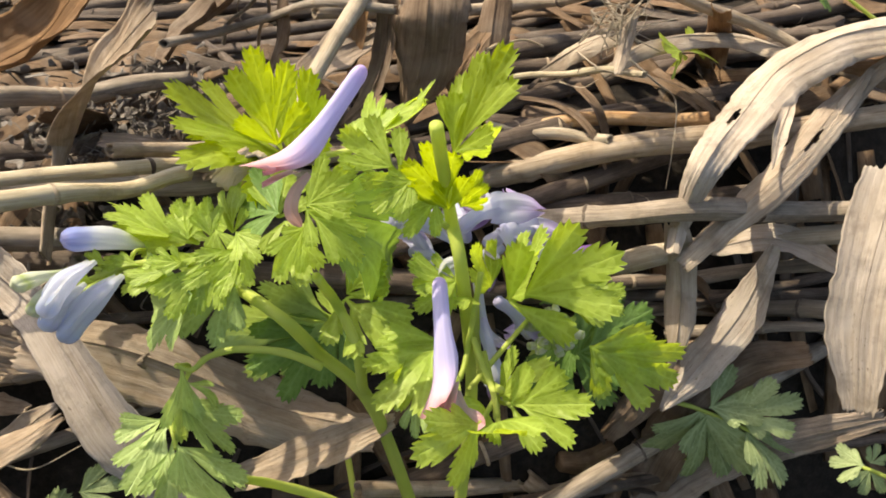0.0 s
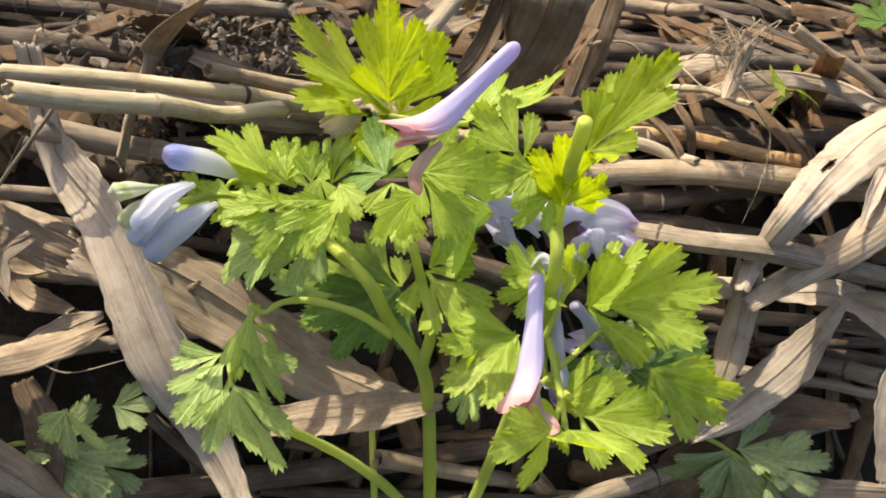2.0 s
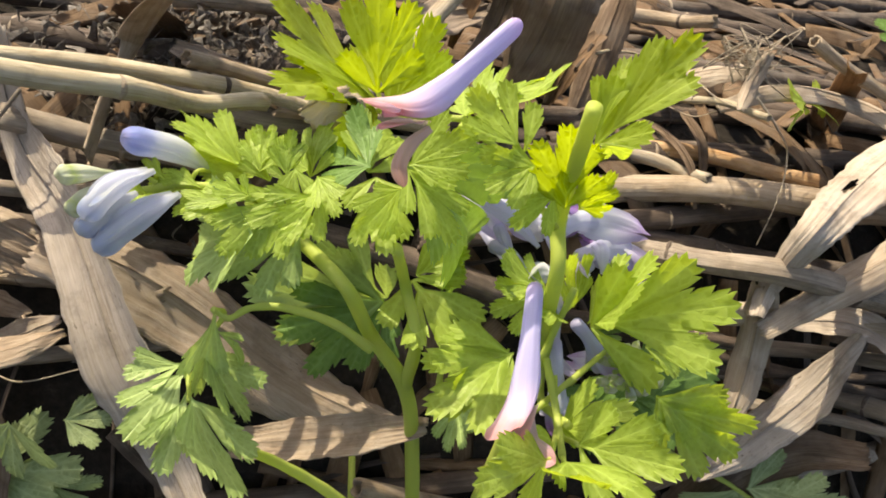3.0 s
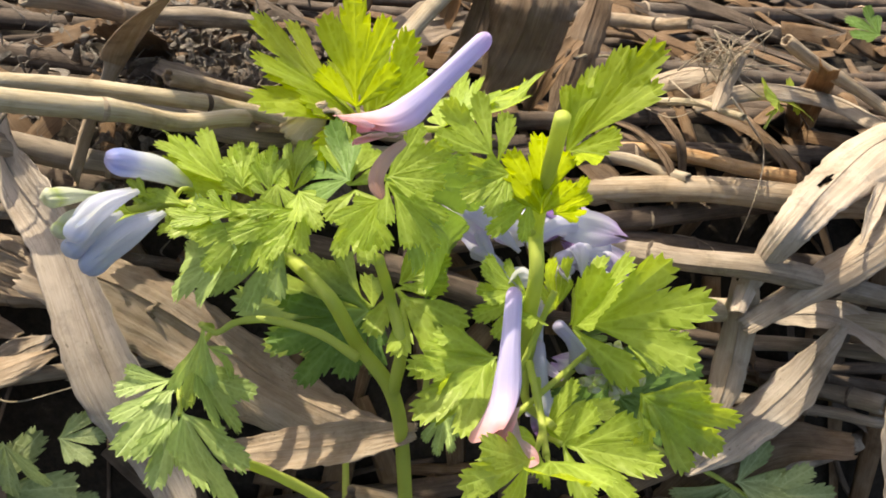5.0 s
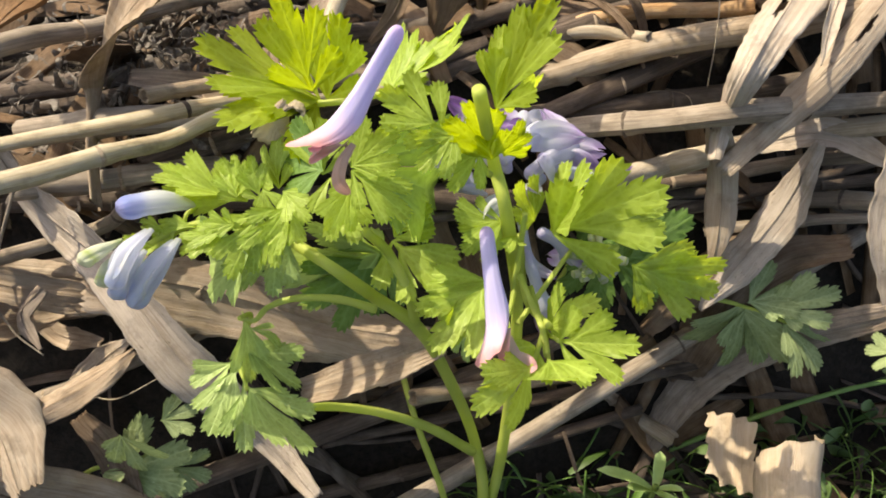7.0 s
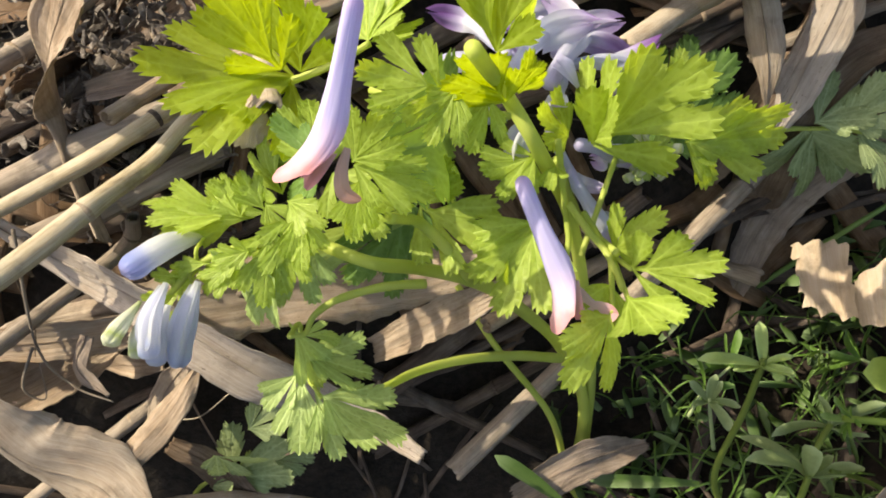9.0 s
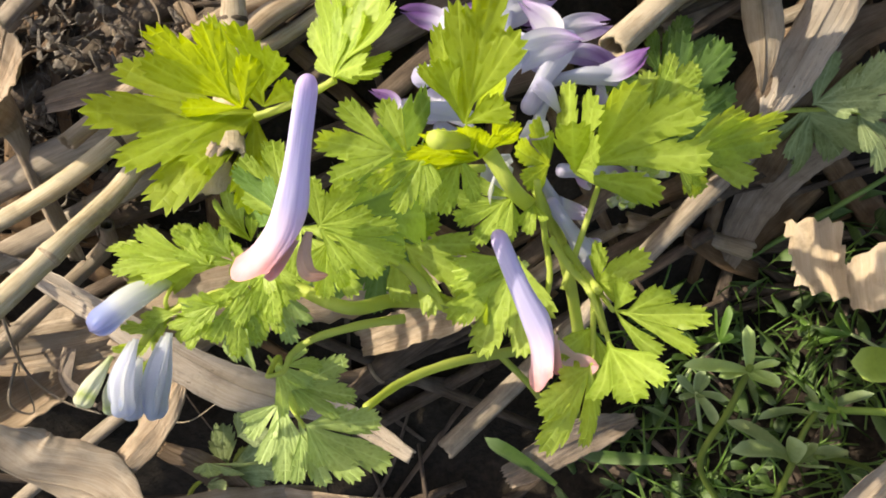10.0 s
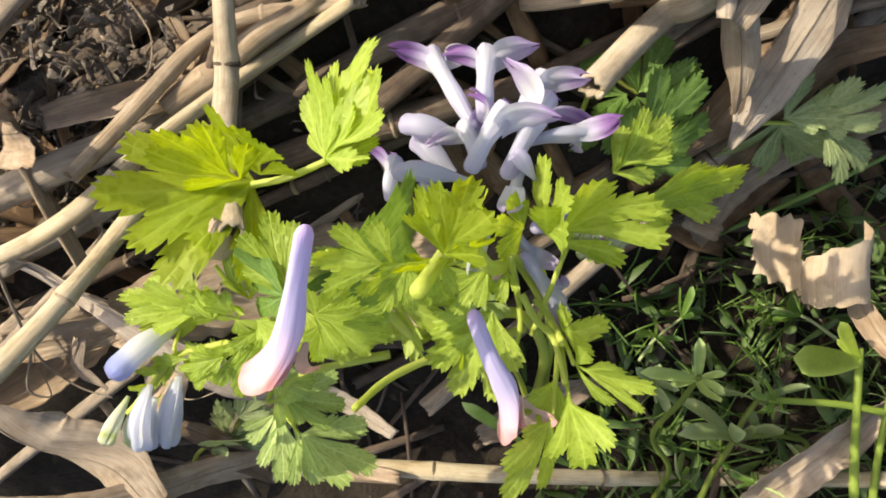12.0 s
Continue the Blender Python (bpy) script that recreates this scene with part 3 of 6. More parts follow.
    for name, lift, length, half, turn, start, c0, c1 in shapes:
        rows, cols = 10, 12
        v, u, fc = [], [], []
        wob = rng.uniform(0, 6)
        for i in range(rows + 1):
            f = i / rows
            hw = half * r * (0.60 + 0.50 * math.sin(math.pi * min(1, 0.1 + 0.6 * f))) * math.sqrt(max(0.04, 1 - f ** (3 if lilac else 6)))
            for k in range(cols + 1):
                q = 2 * k / cols - 1
                notch = 0.40 * r * f ** 3 * (1 - abs(q)) if not lilac else 0.0
                hollow = (0.25 * half * (1 - 2.0 * f)) * r * (1 - q * q) * (1 if lift > 0 else -1)
                frill = (0.14 if lilac else 0.45) * r * f * f * math.sin(6 * q + wob) + (0.05 if lilac else 0.20) * r * f * f * math.sin(15 * q + 2 * wob)
                v.append(end + way * (start * r + length * r * 1.8 * f * (1 - 0.2 * f) - notch) + sd * (q * hw) + nr * (lift * r + turn * r * 1.3 * f ** 2.2 + hollow + frill))
                u.append((k / cols * 0.6, c0 + (c1 - c0) * f + 0.08 * (abs(q) - 0.5) * f))
        for i in range(rows):
            for k in range(cols):
                fc.append((i * 13 + k, i * 13 + k + 1, (i + 1) * 13 + k + 1, (i + 1) * 13 + k))
        part(name, mesh_of(name, v, fc, u, PETAL["pink" if lilac else "white"]), flower)
    return flower


def bud(pts, tone, scale, seed):
    """A closed flower bud: a slim foot, a swelling pouch, a keel over a pressed seam, and a blunt, slightly hooked nose."""
    rng = random.Random(seed)
    line = catmull(pts, 16)
    for _ in range(6):
        line[1:-1] = (line[:-2] + 2 * line[1:-1] + line[2:]) / 4
    r = 0.0031 * scale
    sides, radii, turn = 28, [], rng.uniform(-0.5, 0.5)
    for f in np.linspace(0, 1, len(line)):
        nose = math.sqrt(max(0.0, 1 - max(0, (f - 0.80) / 0.20) ** 2.4))
        b = r * (0.26 + 0.70 * math.sin(0.5 * math.pi * min(1, f / 0.58)) ** 1.4 - 0.05 * math.exp(-(((f - 0.74) / 0.09) ** 2)) + 0.10 * max(0.0, f - 0.7)) * nose
        row = []
        for k in range(sides):
            a = 2 * math.pi * k / sides + turn
            keel = 0.26 * math.exp(-(((math.sin(a) - 1) / 0.10) ** 2)) * f ** 1.5
            seam = -0.26 * math.exp(-(((abs(math.cos(a + 0.6 * f)) - 1) / 0.02) ** 2)) * min(1.0, 3 * f)
            fold = 0.08 * math.sin(4 * a + 3 * f + seed) * f + 0.05 * math.sin(9 * a + 7 * f) * f * f
            row.append(b * (1 + keel + seam + fold))
        radii.append(row)
    me = mesh_of("bud", *tube(line, radii, sides, 0.78, vscale=1.0), PETAL[tone])
    return part("bud", me, HOST[0], {"blue": "white and blue closed flower bud", "sky": "pale blue half-open flower bud", "pale": "pale greenish closed bud", "spur": "pale lavender flower spur"}[tone])


def petal_strip(pts, w, tone, seed, label="", face=(0.0, -0.7, 0.7)):
    """A flat little petal: narrow foot, wider rounded end, gently hollow."""
    line = catmull(pts, 8)
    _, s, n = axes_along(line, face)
    m, cols = len(line), 10
    v, u, f = [], [], []
    for i, c in enumerate(line):
        q = i / (m - 1)
        half = w * (0.35 + 0.65 * math.sin(math.pi * min(1, 0.05 + q * 0.72))) * math.sqrt(max(0.03, 1 - max(0, (q - 0.75) / 0.25) ** 2))
        for k in range(cols + 1):
            x = 2 * k / cols - 1
            v.append(c + s[i] * (x * half) + n[i] * (half * (0.35 * x * x + 0.06 * math.sin(7 * x + 5 * q + seed))))
            u.append((k / cols, q))
    for i in range(m - 1):
        for k in range(cols):
            f.append((i * 11 + k, i * 11 + k + 1, (i + 1) * 11 + k + 1, (i + 1) * 11 + k))
    return part("petal", mesh_of("petal", v, f, u, PETAL[tone]), HOST[0], label)


# ---- ground ----
def bank(x, y):
    """Height of the soil: a low hollow in front, a bank rising behind the plant."""
    foot = 0.034 + 0.25 * max(-0.3, min(0.3, x)) - 0.05
    u = min(1.0, max(0.0, (y - foot) / 0.115))
    h = -0.056 + 0.138 * u * u * (3 - 2 * u)
    h += 0.006 * noise.noise((x * 30, y * 30, 1.3)) + 0.0025 * noise.noise((x * 110, y * 110, 4.1))
    return h


def soil():
    near = np.linspace(-0.24, 0.24, 150)
    far = 0.24 * 1.32 ** np.arange(1, 19)
    xs = np.concatenate((-far[::-1], near, far))
    ys = xs + 0.03
    verts = [(x, y, bank(x, y)) for y in ys for x in xs]
    k = len(xs)
    faces = [(j * k + i, j * k + i + 1, (j + 1) * k + i + 1, (j + 1) * k + i) for j in range(k - 1) for i in range(k - 1)]
    me = mesh_of("ground", verts, faces, [(v[0], v[1]) for v in verts], SOIL)
    return tagged(new("ground", me), "dark crumbly soil under dry reed litter", "ground", kind="structure")


soil()


def scatter(name, count, seed, tones, label, box, lengths, widths, lift, lay=0.5, clear=None):
    """Loose shreds of straw that nobody could count, one mesh for each tone."""
    rng = random.Random(seed)
    for tone in tones:
        pieces = []
        for _ in range(count):
            x, y = rng.uniform(box[0], box[1]), rng.uniform(box[2], box[3])
            if clear and (x - clear[0]) ** 2 + (y - clear[1]) ** 2 < clear[2] ** 2 and rng.random() < 0.8:
                continue
            yaw = rng.gauss(0, lay) + (math.pi if rng.random() < 0.5 else 0)
            ln = rng.uniform(*lengths)
            dx, dy = math.cos(yaw) * ln / 2, math.sin(yaw) * ln / 2
            up = rng.uniform(*lift)
            ends = [(x - dx, y - dy), (x, y), (x + dx, y + dy)]
            pts = [(a, b, bank(a, b) + up + rng.uniform(-0.003, 0.004)) for a, b in ends]
            r = rng.uniform(*widths)
            flat = rng.random() < (0.96 if tone == "brown" else 0.55)
            line = catmull(pts, 4)
            v, f, u = tube(line, [r * (1 - 0.3 * abs(2 * q - 1)) for q in np.linspace(0, 1, len(line))], 6, 0.09 if flat else 0.8, up=(rng.uniform(-0.6, 0.6), rng.uniform(-0.9, 0.2), 1))
            du = rng.uniform(0, 5)
            pieces.append((v, f, [(a + du, b + du) for a, b in u]))
        me = mesh_of(name, *joined(*pieces), BLADE[tone] if tone == "brown" else STRAW[tone])
        tagged(new(name, me), label, "litter", kind="stuff")


# shreds in the dark tone have the litter's shade in their colour
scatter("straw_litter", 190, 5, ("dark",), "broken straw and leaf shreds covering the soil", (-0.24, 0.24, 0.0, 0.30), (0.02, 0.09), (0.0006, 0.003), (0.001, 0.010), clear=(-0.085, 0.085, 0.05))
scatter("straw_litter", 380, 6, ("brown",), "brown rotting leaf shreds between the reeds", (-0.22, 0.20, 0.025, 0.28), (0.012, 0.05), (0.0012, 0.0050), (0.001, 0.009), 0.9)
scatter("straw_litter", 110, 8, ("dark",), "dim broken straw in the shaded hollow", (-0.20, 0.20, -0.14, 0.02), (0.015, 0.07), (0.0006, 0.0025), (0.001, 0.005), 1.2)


def debris():
    """A patch of grey crumbled leaf scraps and seed husks on the bank."""
    rng = random.Random(77)
    pieces = []
    for _ in range(1100):
        x, y = rng.gauss(-0.085, 0.022), rng.gauss(0.085, 0.022)
        c = np.array((x, y, bank(x, y) + rng.uniform(0.003, 0.017)))
        way = unit(np.array([rng.gauss(0, 1) for _ in range(3)]))
        ln = rng.uniform(0.0015, 0.008)
        bend = unit(np.array([rng.gauss(0, 1) for _ in range(3)])) * ln * 0.4
        line = catmull([c - way * ln / 2, c + bend, c + way * ln / 2], 4)
        r = rng.choice((0.0002, 0.0004, 0.0007, 0.0013))
        pieces.append(tube(line, [r * (1 - 0.6 * abs(2 * q - 1)) for q in np.linspace(0, 1, len(line))], 6, rng.uniform(0.05, 0.18), up=tuple(rng.gauss(0, 1) for _ in range(3))))
    tagged(new("leaf_crumbs", mesh_of("leaf_crumbs", *joined(*pieces), CRUMB)), "grey crumbled leaf scraps on the bank", "litter", kind="stuff")


debris()

def reed_bed(count, seed):
    """Old stalks lying side by side along the bank, under the ones on top."""
    rng = random.Random(seed)
    for k in range(count):
        x, y = rng.uniform(-0.16, 0.16), 0.012 + 0.26 * ((k + rng.random()) / count)
        yaw = rng.gauss(0.05, 0.16)
        half = rng.uniform(0.06, 0.15)
        up = rng.uniform(0.001, 0.007)
        pts = []
        for t in (-1, -0.35, 0.35, 1):
            a, b = x + t * half * math.cos(yaw), y + t * half * math.sin(yaw) + 0.25 * (x + t * half * math.cos(yaw))
            pts.append((a, b, max(bank(a, b), bank(a, b - 0.004), bank(a, b + 0.004)) + up))
        mid = sum(p[2] for p in pts) / 4
        # the dark tone stands in for shade on these lower stalks
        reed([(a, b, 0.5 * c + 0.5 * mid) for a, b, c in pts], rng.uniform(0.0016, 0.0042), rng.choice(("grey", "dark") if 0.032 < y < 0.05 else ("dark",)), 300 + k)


reed_bed(40, 12)
# reeds of the mat
reed([(-0.1094, 0.0301, 0.1064), (-0.0748, 0.032, 0.109), (-0.0531, 0.0485, 0.1016), (-0.0308, 0.069, 0.085), (-0.0087, 0.0735, 0.089)], .0020, "bright", 3)
reed([(-0.0836, -0.0007, 0.1219), (-0.0684, 0.0154, 0.1138), (-0.0599, 0.0288, 0.1075), (-0.0515, 0.0376, 0.1049)], .0022, "bright", 5)
reed([(-0.0692, 0.0422, 0.1085), (-0.0435, 0.0743, 0.0922), (-0.0078, 0.0743, 0.0859)], .0022, "tan", 7)
reed([(-0.0278, 0.0184, 0.1195), (-0.0323, 0.0457, 0.108), (-0.0273, 0.0639, 0.1129), (-0.0093, 0.0977, 0.1331)], .0025, "pale", 9)
reed([(0.0143, 0.0883, 0.0717), (0.0527, 0.0879, 0.0813), (0.0942, 0.0885, 0.0865), (0.1416, 0.094, 0.0893)], .0042, "tan", 11)
reed([(0.0161, 0.0988, 0.0812), (0.0422, 0.1011, 0.0845), (0.0829, 0.0952, 0.0878)], .0026, "orange", 13)
reed([(0.0179, 0.0977, 0.0847), (0.0417, 0.0947, 0.083), (0.0541, 0.0883, 0.0845)], .0020, "pale", 14)
reed([(0.0138, 0.0886, 0.0525), (0.0299, 0.0723, 0.0667), (0.0529, 0.0625, 0.0756), (0.0715, 0.058, 0.081), (0.1066, 0.0709, 0.0703), (0.1352, 0.0642, 0.0764)], .0036, "grey", 15)
reed([(0.0371, 0.0445, 0.0721), (0.0553, 0.0604, 0.0611), (0.0649, 0.0602, 0.0635), (0.0904, 0.0723, 0.06), (0.1278, 0.0668, 0.0664)], .0034, "pale", 17)
reed([(0.0566, 0.067, 0.0472), (0.0855, 0.0786, 0.0409), (0.1203, 0.0649, 0.0579)], .0026, "grey", 19)
# the next two take the grey tone: hollow shade put into colour
reed([(0.0517, 0.0645, 0.0416), (0.0923, 0.0722, 0.0334), (0.1172, 0.0604, 0.0434)], .0030, "grey", 21)
reed([(0.0726, 0.0614, 0.0328), (0.1199, 0.0582, 0.0394)], .0018, "grey", 22)
reed([(-0.0158, 0.0119, 0.0228), (0.0245, 0.0361, -0.0094), (0.0766, 0.0409, -0.0099)], .0026, "tan", 23)
reed([(-0.1138, 0.0623, 0.1125), (-0.0976, 0.0878, 0.1026), (-0.0744, 0.1053, 0.099)], .0030, "grey", 25)
reed([(-0.1282, 0.0329, 0.0425), (-0.09, 0.024, 0.0556), (-0.0685, 0.0243, 0.0584)], .0028, "tan", 27)
reed([(-0.1102, 0.037, 0.0876), (-0.0804, 0.0485, 0.0798), (-0.0458, 0.0701, 0.0657)], .0034, "grey", 29)
reed([(-0.0555, 0.0601, 0.0927), (-0.0173, 0.0778, 0.0885)], .0030, "tan", 35)
reed([(-0.1093, 0.0498, 0.0954), (-0.0651, 0.0588, 0.0906), (-0.0435, 0.0781, 0.0798)], .0040, "grey", 37)
reed([(-0.0482, 0.0625, 0.0899), (-0.0294, 0.079, 0.1015)], .0014, "dark", 43)
reed([(-0.0717, -0.0258, 0.0142), (-0.0159, -0.0391, -0.001), (0.0392, -0.0563, -0.0532), (0.0909, -0.0584, -0.0088)], .0026, "bright", 45)
reed([(0.0302, 0.0365, -0.0058), (0.0491, 0.0345, -0.0254), (0.063, 0.0236, -0.0302)], .0034, "tan", 49)
reed([(-0.0309, 0.1043, 0.1183), (0.026, 0.148, 0.1043), (0.0509, 0.1359, 0.1118)], .0024, "tan", 51)
reed([(-0.0686, 0.0841, 0.1187), (-0.0657, 0.1139, 0.1092), (-0.0478, 0.1109, 0.1155), (-0.0271, 0.0895, 0.1259), (-0.0059, 0.0873, 0.1253)], .0014, "grey", 53)
reed([(0.0747, 0.1172, 0.1173), (0.1005, 0.1235, 0.1051), (0.1217, 0.1108, 0.098), (0.1378, 0.0963, 0.0944)], .0020, "tan", 55)
reed([(-0.1212, 0.0078, 0.0868), (-0.1127, 0.0249, 0.0773), (-0.0988, 0.0415, 0.0674), (-0.0887, 0.0434, 0.0765)], .0022, "grey", 57)
# broad dry leaves
dryleaf([(-0.1105, 0.0404, 0.1077), (-0.1065, 0.0364, 0.0836), (-0.0847, 0.0183, 0.0788), (-0.0659, 0.0005, 0.062), (-0.0505, -0.0082, 0.0404), (-0.0372, -0.0212, 0.0331)], .0075, "spotted", 3)
dryleaf([(-0.093, 0.019, 0.072), (-0.076, 0.0225, 0.064), (-0.0582, 0.0264, 0.0506), (-0.0368, 0.0304, 0.0309), (-0.0131, 0.0302, 0.0237)], .0122, "freckled", 5, face=(-.1,-.2,.95), twist=0, cup=.15)
dryleaf([(-0.0484, 0.0125, 0.0261), (-0.0247, 0.0079, 0.0436), (-0.0028, 0.0005, 0.0648)], .0050, "freckled", 7)
dryleaf([(0.133, 0.0902, 0.1173), (0.1197, 0.0976, 0.1115), (0.1111, 0.0981, 0.1077), (0.1024, 0.1009, 0.0989), (0.0887, 0.0847, 0.0939), (0.0728, 0.0588, 0.094), (0.0691, 0.0583, 0.0771), (0.0661, 0.0506, 0.0717)], .0095, "bleached", 9, face=(-.35,-.55,.75), twist=.2, cup=.35, ends=(.6,.20), tip=.62, slits=((13, .46, .56),))
dryleaf([(0.1304, 0.0933, 0.1076), (0.1205, 0.0933, 0.0953), (0.0992, 0.0702, 0.0869), (0.0822, 0.0597, 0.076), (0.0685, 0.0496, 0.0687)], .0056, "pale", 11, face=(-.35,-.55,.75), cup=.45, ends=(.3,.5), slits=((9, .34, .48),))
dryleaf([(0.0678, 0.0579, 0.0755), (0.0714, 0.055, 0.0583), (0.0705, 0.0464, 0.0472), (0.0686, 0.041, 0.0372)], .0046, "pale", 13, face=(-.4,-.6,.7), twist=.1, ends=(.8,.1))
dryleaf([(0.0661, 0.0346, 0.0292), (0.0773, 0.0442, 0.0361), (0.0906, 0.0554, 0.0475), (0.0967, 0.0606, 0.0667)], .0062, "spotted", 15, face=(-.4,-.6,.7), twist=.1, cup=.2, ends=(.12,.25))
dryleaf([(0.1248, 0.0657, 0.0875), (0.1152, 0.0462, 0.0693), (0.1123, 0.0358, 0.0555), (0.1126, 0.025, 0.0399)], .0090, "spotted", 17, face=(-.45,-.55,.7), twist=0)
dryleaf([(0.0034, 0.1028, 0.1342), (0.003, 0.0812, 0.1263), (0.0007, 0.0839, 0.1117), (-0.0059, 0.0875, 0.0922)], .0115, "umber", 19, cup=.5, twist=.1)
dryleaf([(-0.0075, 0.0923, 0.1302), (-0.0093, 0.0886, 0.1147), (-0.0145, 0.084, 0.102), (-0.0228, 0.0805, 0.0944)], .0036, "umber", 21)
dryleaf([(-0.085, 0.0877, 0.1349), (-0.0945, 0.078, 0.1252), (-0.1033, 0.0681, 0.1204), (-0.1092, 0.0583, 0.1174)], .0095, "rust", 23)
dryleaf([(-0.0451, 0.0331, 0.1446), (-0.0561, 0.0395, 0.1351), (-0.0728, 0.0491, 0.121), (-0.0899, 0.0618, 0.1011), (-0.0903, 0.0465, 0.0919), (-0.0866, 0.0303, 0.0865)], .0070, "tan", 25)
dryleaf([(0.0505, 0.0978, 0.1014), (0.0675, 0.1063, 0.107), (0.097, 0.126, 0.1006), (0.1136, 0.1125, 0.0992), (0.1365, 0.0967, 0.0986)], .0046, "pale", 27)
dryleaf([(-0.1032, -0.0007, 0.048), (-0.0979, 0.0084, 0.0491), (-0.0845, 0.0089, 0.0591)], .0036, "pale", 29)
dryleaf([(0.0551, 0.023, -0.0343), (0.072, 0.0368, -0.0154), (0.092, 0.0375, 0.0058), (0.126, 0.0322, 0.0289)], .0070, "grey", 31)
dryleaf([(0.0831, 0.0688, 0.0596), (0.1013, 0.0683, 0.0629), (0.1184, 0.0602, 0.0579)], .0050, "bleached", 33)
dryleaf([(-0.1283, 0.0049, 0.0839), (-0.1216, -0.0073, 0.0671), (-0.1075, -0.0162, 0.0595), (-0.0982, -0.0285, 0.0548)], .0125, "pale", 35)
dryleaf([(-0.1295, -0.0197, 0.0807), (-0.1122, -0.0258, 0.0632), (-0.0897, -0.0219, 0.0351), (-0.0748, -0.0205, 0.0063)], .0050, "tan", 37)
dryleaf([(-0.1268, 0.019, 0.0782), (-0.1071, 0.0199, 0.0665), (-0.0871, 0.0242, 0.0568)], .0050, "tan", 39)
dryleaf([(-0.1024, -0.0113, 0.0585), (-0.0905, -0.0029, 0.0588), (-0.0832, 0.0077, 0.0574)], .0040, "tan", 41)
dryleaf([(0.0528, -0.0668, -0.0473), (0.0686, -0.0505, -0.0102), (0.0926, -0.039, -0.0154), (0.1054, -0.0302, -0.0104)], .0070, "pale", 45)
dryleaf([(0.0932, -0.0026, -0.0121), (0.0976, -0.0204, -0.0138), (0.1036, -0.0345, -0.0087)], .0040, "tan", 47)
dryleaf([(0.0643, 0.0394, -0.0269), (0.075, 0.0418, 0.0161), (0.0924, 0.0505, 0.0302), (0.1097, 0.0489, 0.0374)], .0085, "umber", 51)
dryleaf([(0.0535, 0.042, 0.0081), (0.0681, 0.0439, 0.034), (0.0886, 0.0624, 0.0319), (0.0942, 0.0685, 0.0406)], .0058, "umber", 53)
# thin dry scraps
dryleaf([(0.0278, 0.1106, 0.0883), (0.0404, 0.1033, 0.0891), (0.0485, 0.0912, 0.0867), (0.0532, 0.0856, 0.0765)], .0013, "umber", 61)
reed([(0.026, 0.1142, 0.0928), (0.0459, 0.1002, 0.1012), (0.0602, 0.0841, 0.1072)], .0011, "bright", 63)
dryleaf([(0.0582, 0.0978, 0.1178), (0.056, 0.0936, 0.1114), (0.0528, 0.083, 0.1076)], .0022, "pale", 65)
dryleaf([(-0.0161, 0.1004, 0.1295), (-0.0182, 0.0954, 0.1155), (-0.0206, 0.0919, 0.1037)], .0030, "rust", 67)
dryleaf([(0.0456, 0.1069, 0.0939), (0.0516, 0.0971, 0.0892), (0.0565, 0.0963, 0.0721)], .0015, "umber", 69)
dryleaf([(0.0831, 0.1197, 0.1006), (0.0961, 0.1413, 0.0773), (0.0774, 0.1057, 0.0844)], .0030, "brown", 71)
dryleaf([(-0.1046, 0.0177, 0.0713), (-0.1082, 0.011, 0.069), (-0.1034, 0.0041, 0.064)], .0022, "grey", 73)
dryleaf([(-0.1225, 0.0288, 0.057), (-0.1153, 0.0217, 0.0468), (-0.0962, 0.0134, 0.0527)], .0035, "tan", 75)
dryleaf([(0.018, 0.1144, 0.1076), (0.0112, 0.1028, 0.1018), (0.0076, 0.1, 0.0903)], .0040, "brown", 77)
dryleaf([(-0.0504, 0.0797, 0.0964), (-0.0512, 0.0711, 0.0906), (-0.0546, 0.0586, 0.0921)], .0028, "tan", 79)
dryleaf([(-0.0643, 0.0591, 0.0989), (-0.0515, 0.0683, 0.0905), (-0.0309, 0.0774, 0.0903)], .0045, "tan", 81)
dryleaf([(-0.0835, 0.0626, 0.0999), (-0.0686, 0.0647, 0.0951), (-0.0527, 0.0663, 0.0893)], .0040, "grey", 83)
dryleaf([(-0.0496, 0.1128, 0.1265), (-0.0645, 0.1206, 0.1151), (-0.0728, 0.1044, 0.1107), (-0.0741, 0.0926, 0.1095)], .0090, "umber", 85)
dryleaf([(-0.0396, 0.1057, 0.1269), (-0.0457, 0.1133, 0.1094), (-0.053, 0.1143, 0.0923)], .0075, "umber", 87)
dryleaf([(-0.0141, 0.0977, 0.1146), (-0.0281, 0.0908, 0.1094), (-0.0444, 0.0995, 0.0915)], .0070, "grey", 89)
dryleaf([(0.0217, 0.1292, 0.1164), (0.0194, 0.1185, 0.1024), (0.0162, 0.1082, 0.0862)], .0060, "umber", 91)
dryleaf([(0.0306, 0.1119, 0.0841), (0.0423, 0.102, 0.084), (0.0521, 0.0968, 0.0827)], .0050, "umber", 93)
dryleaf([(0.0358, 0.1259, 0.0894), (0.0474, 0.1149, 0.1032), (0.0581, 0.1016, 0.1112)], .0050, "pale", 95)
dryleaf([(0.0873, 0.1175, 0.1119), (0.0961, 0.1382, 0.089), (0.0871, 0.1152, 0.0815)], .0045, "rust", 97)
dryleaf([(0.088, 0.1312, 0.0881), (0.0974, 0.1368, 0.0751), (0.0781, 0.0932, 0.0843)], .0060, "umber", 99)
dryleaf([(0.1198, 0.1052, 0.103), (0.127, 0.0994, 0.1027), (0.1345, 0.0931, 0.1084)], .0050, "rust", 101)
dryleaf([(-0.0948, 0.0682, 0.1073), (-0.0945, 0.0905, 0.0905), (-0.075, 0.0971, 0.0975)], .0075, "umber", 103)
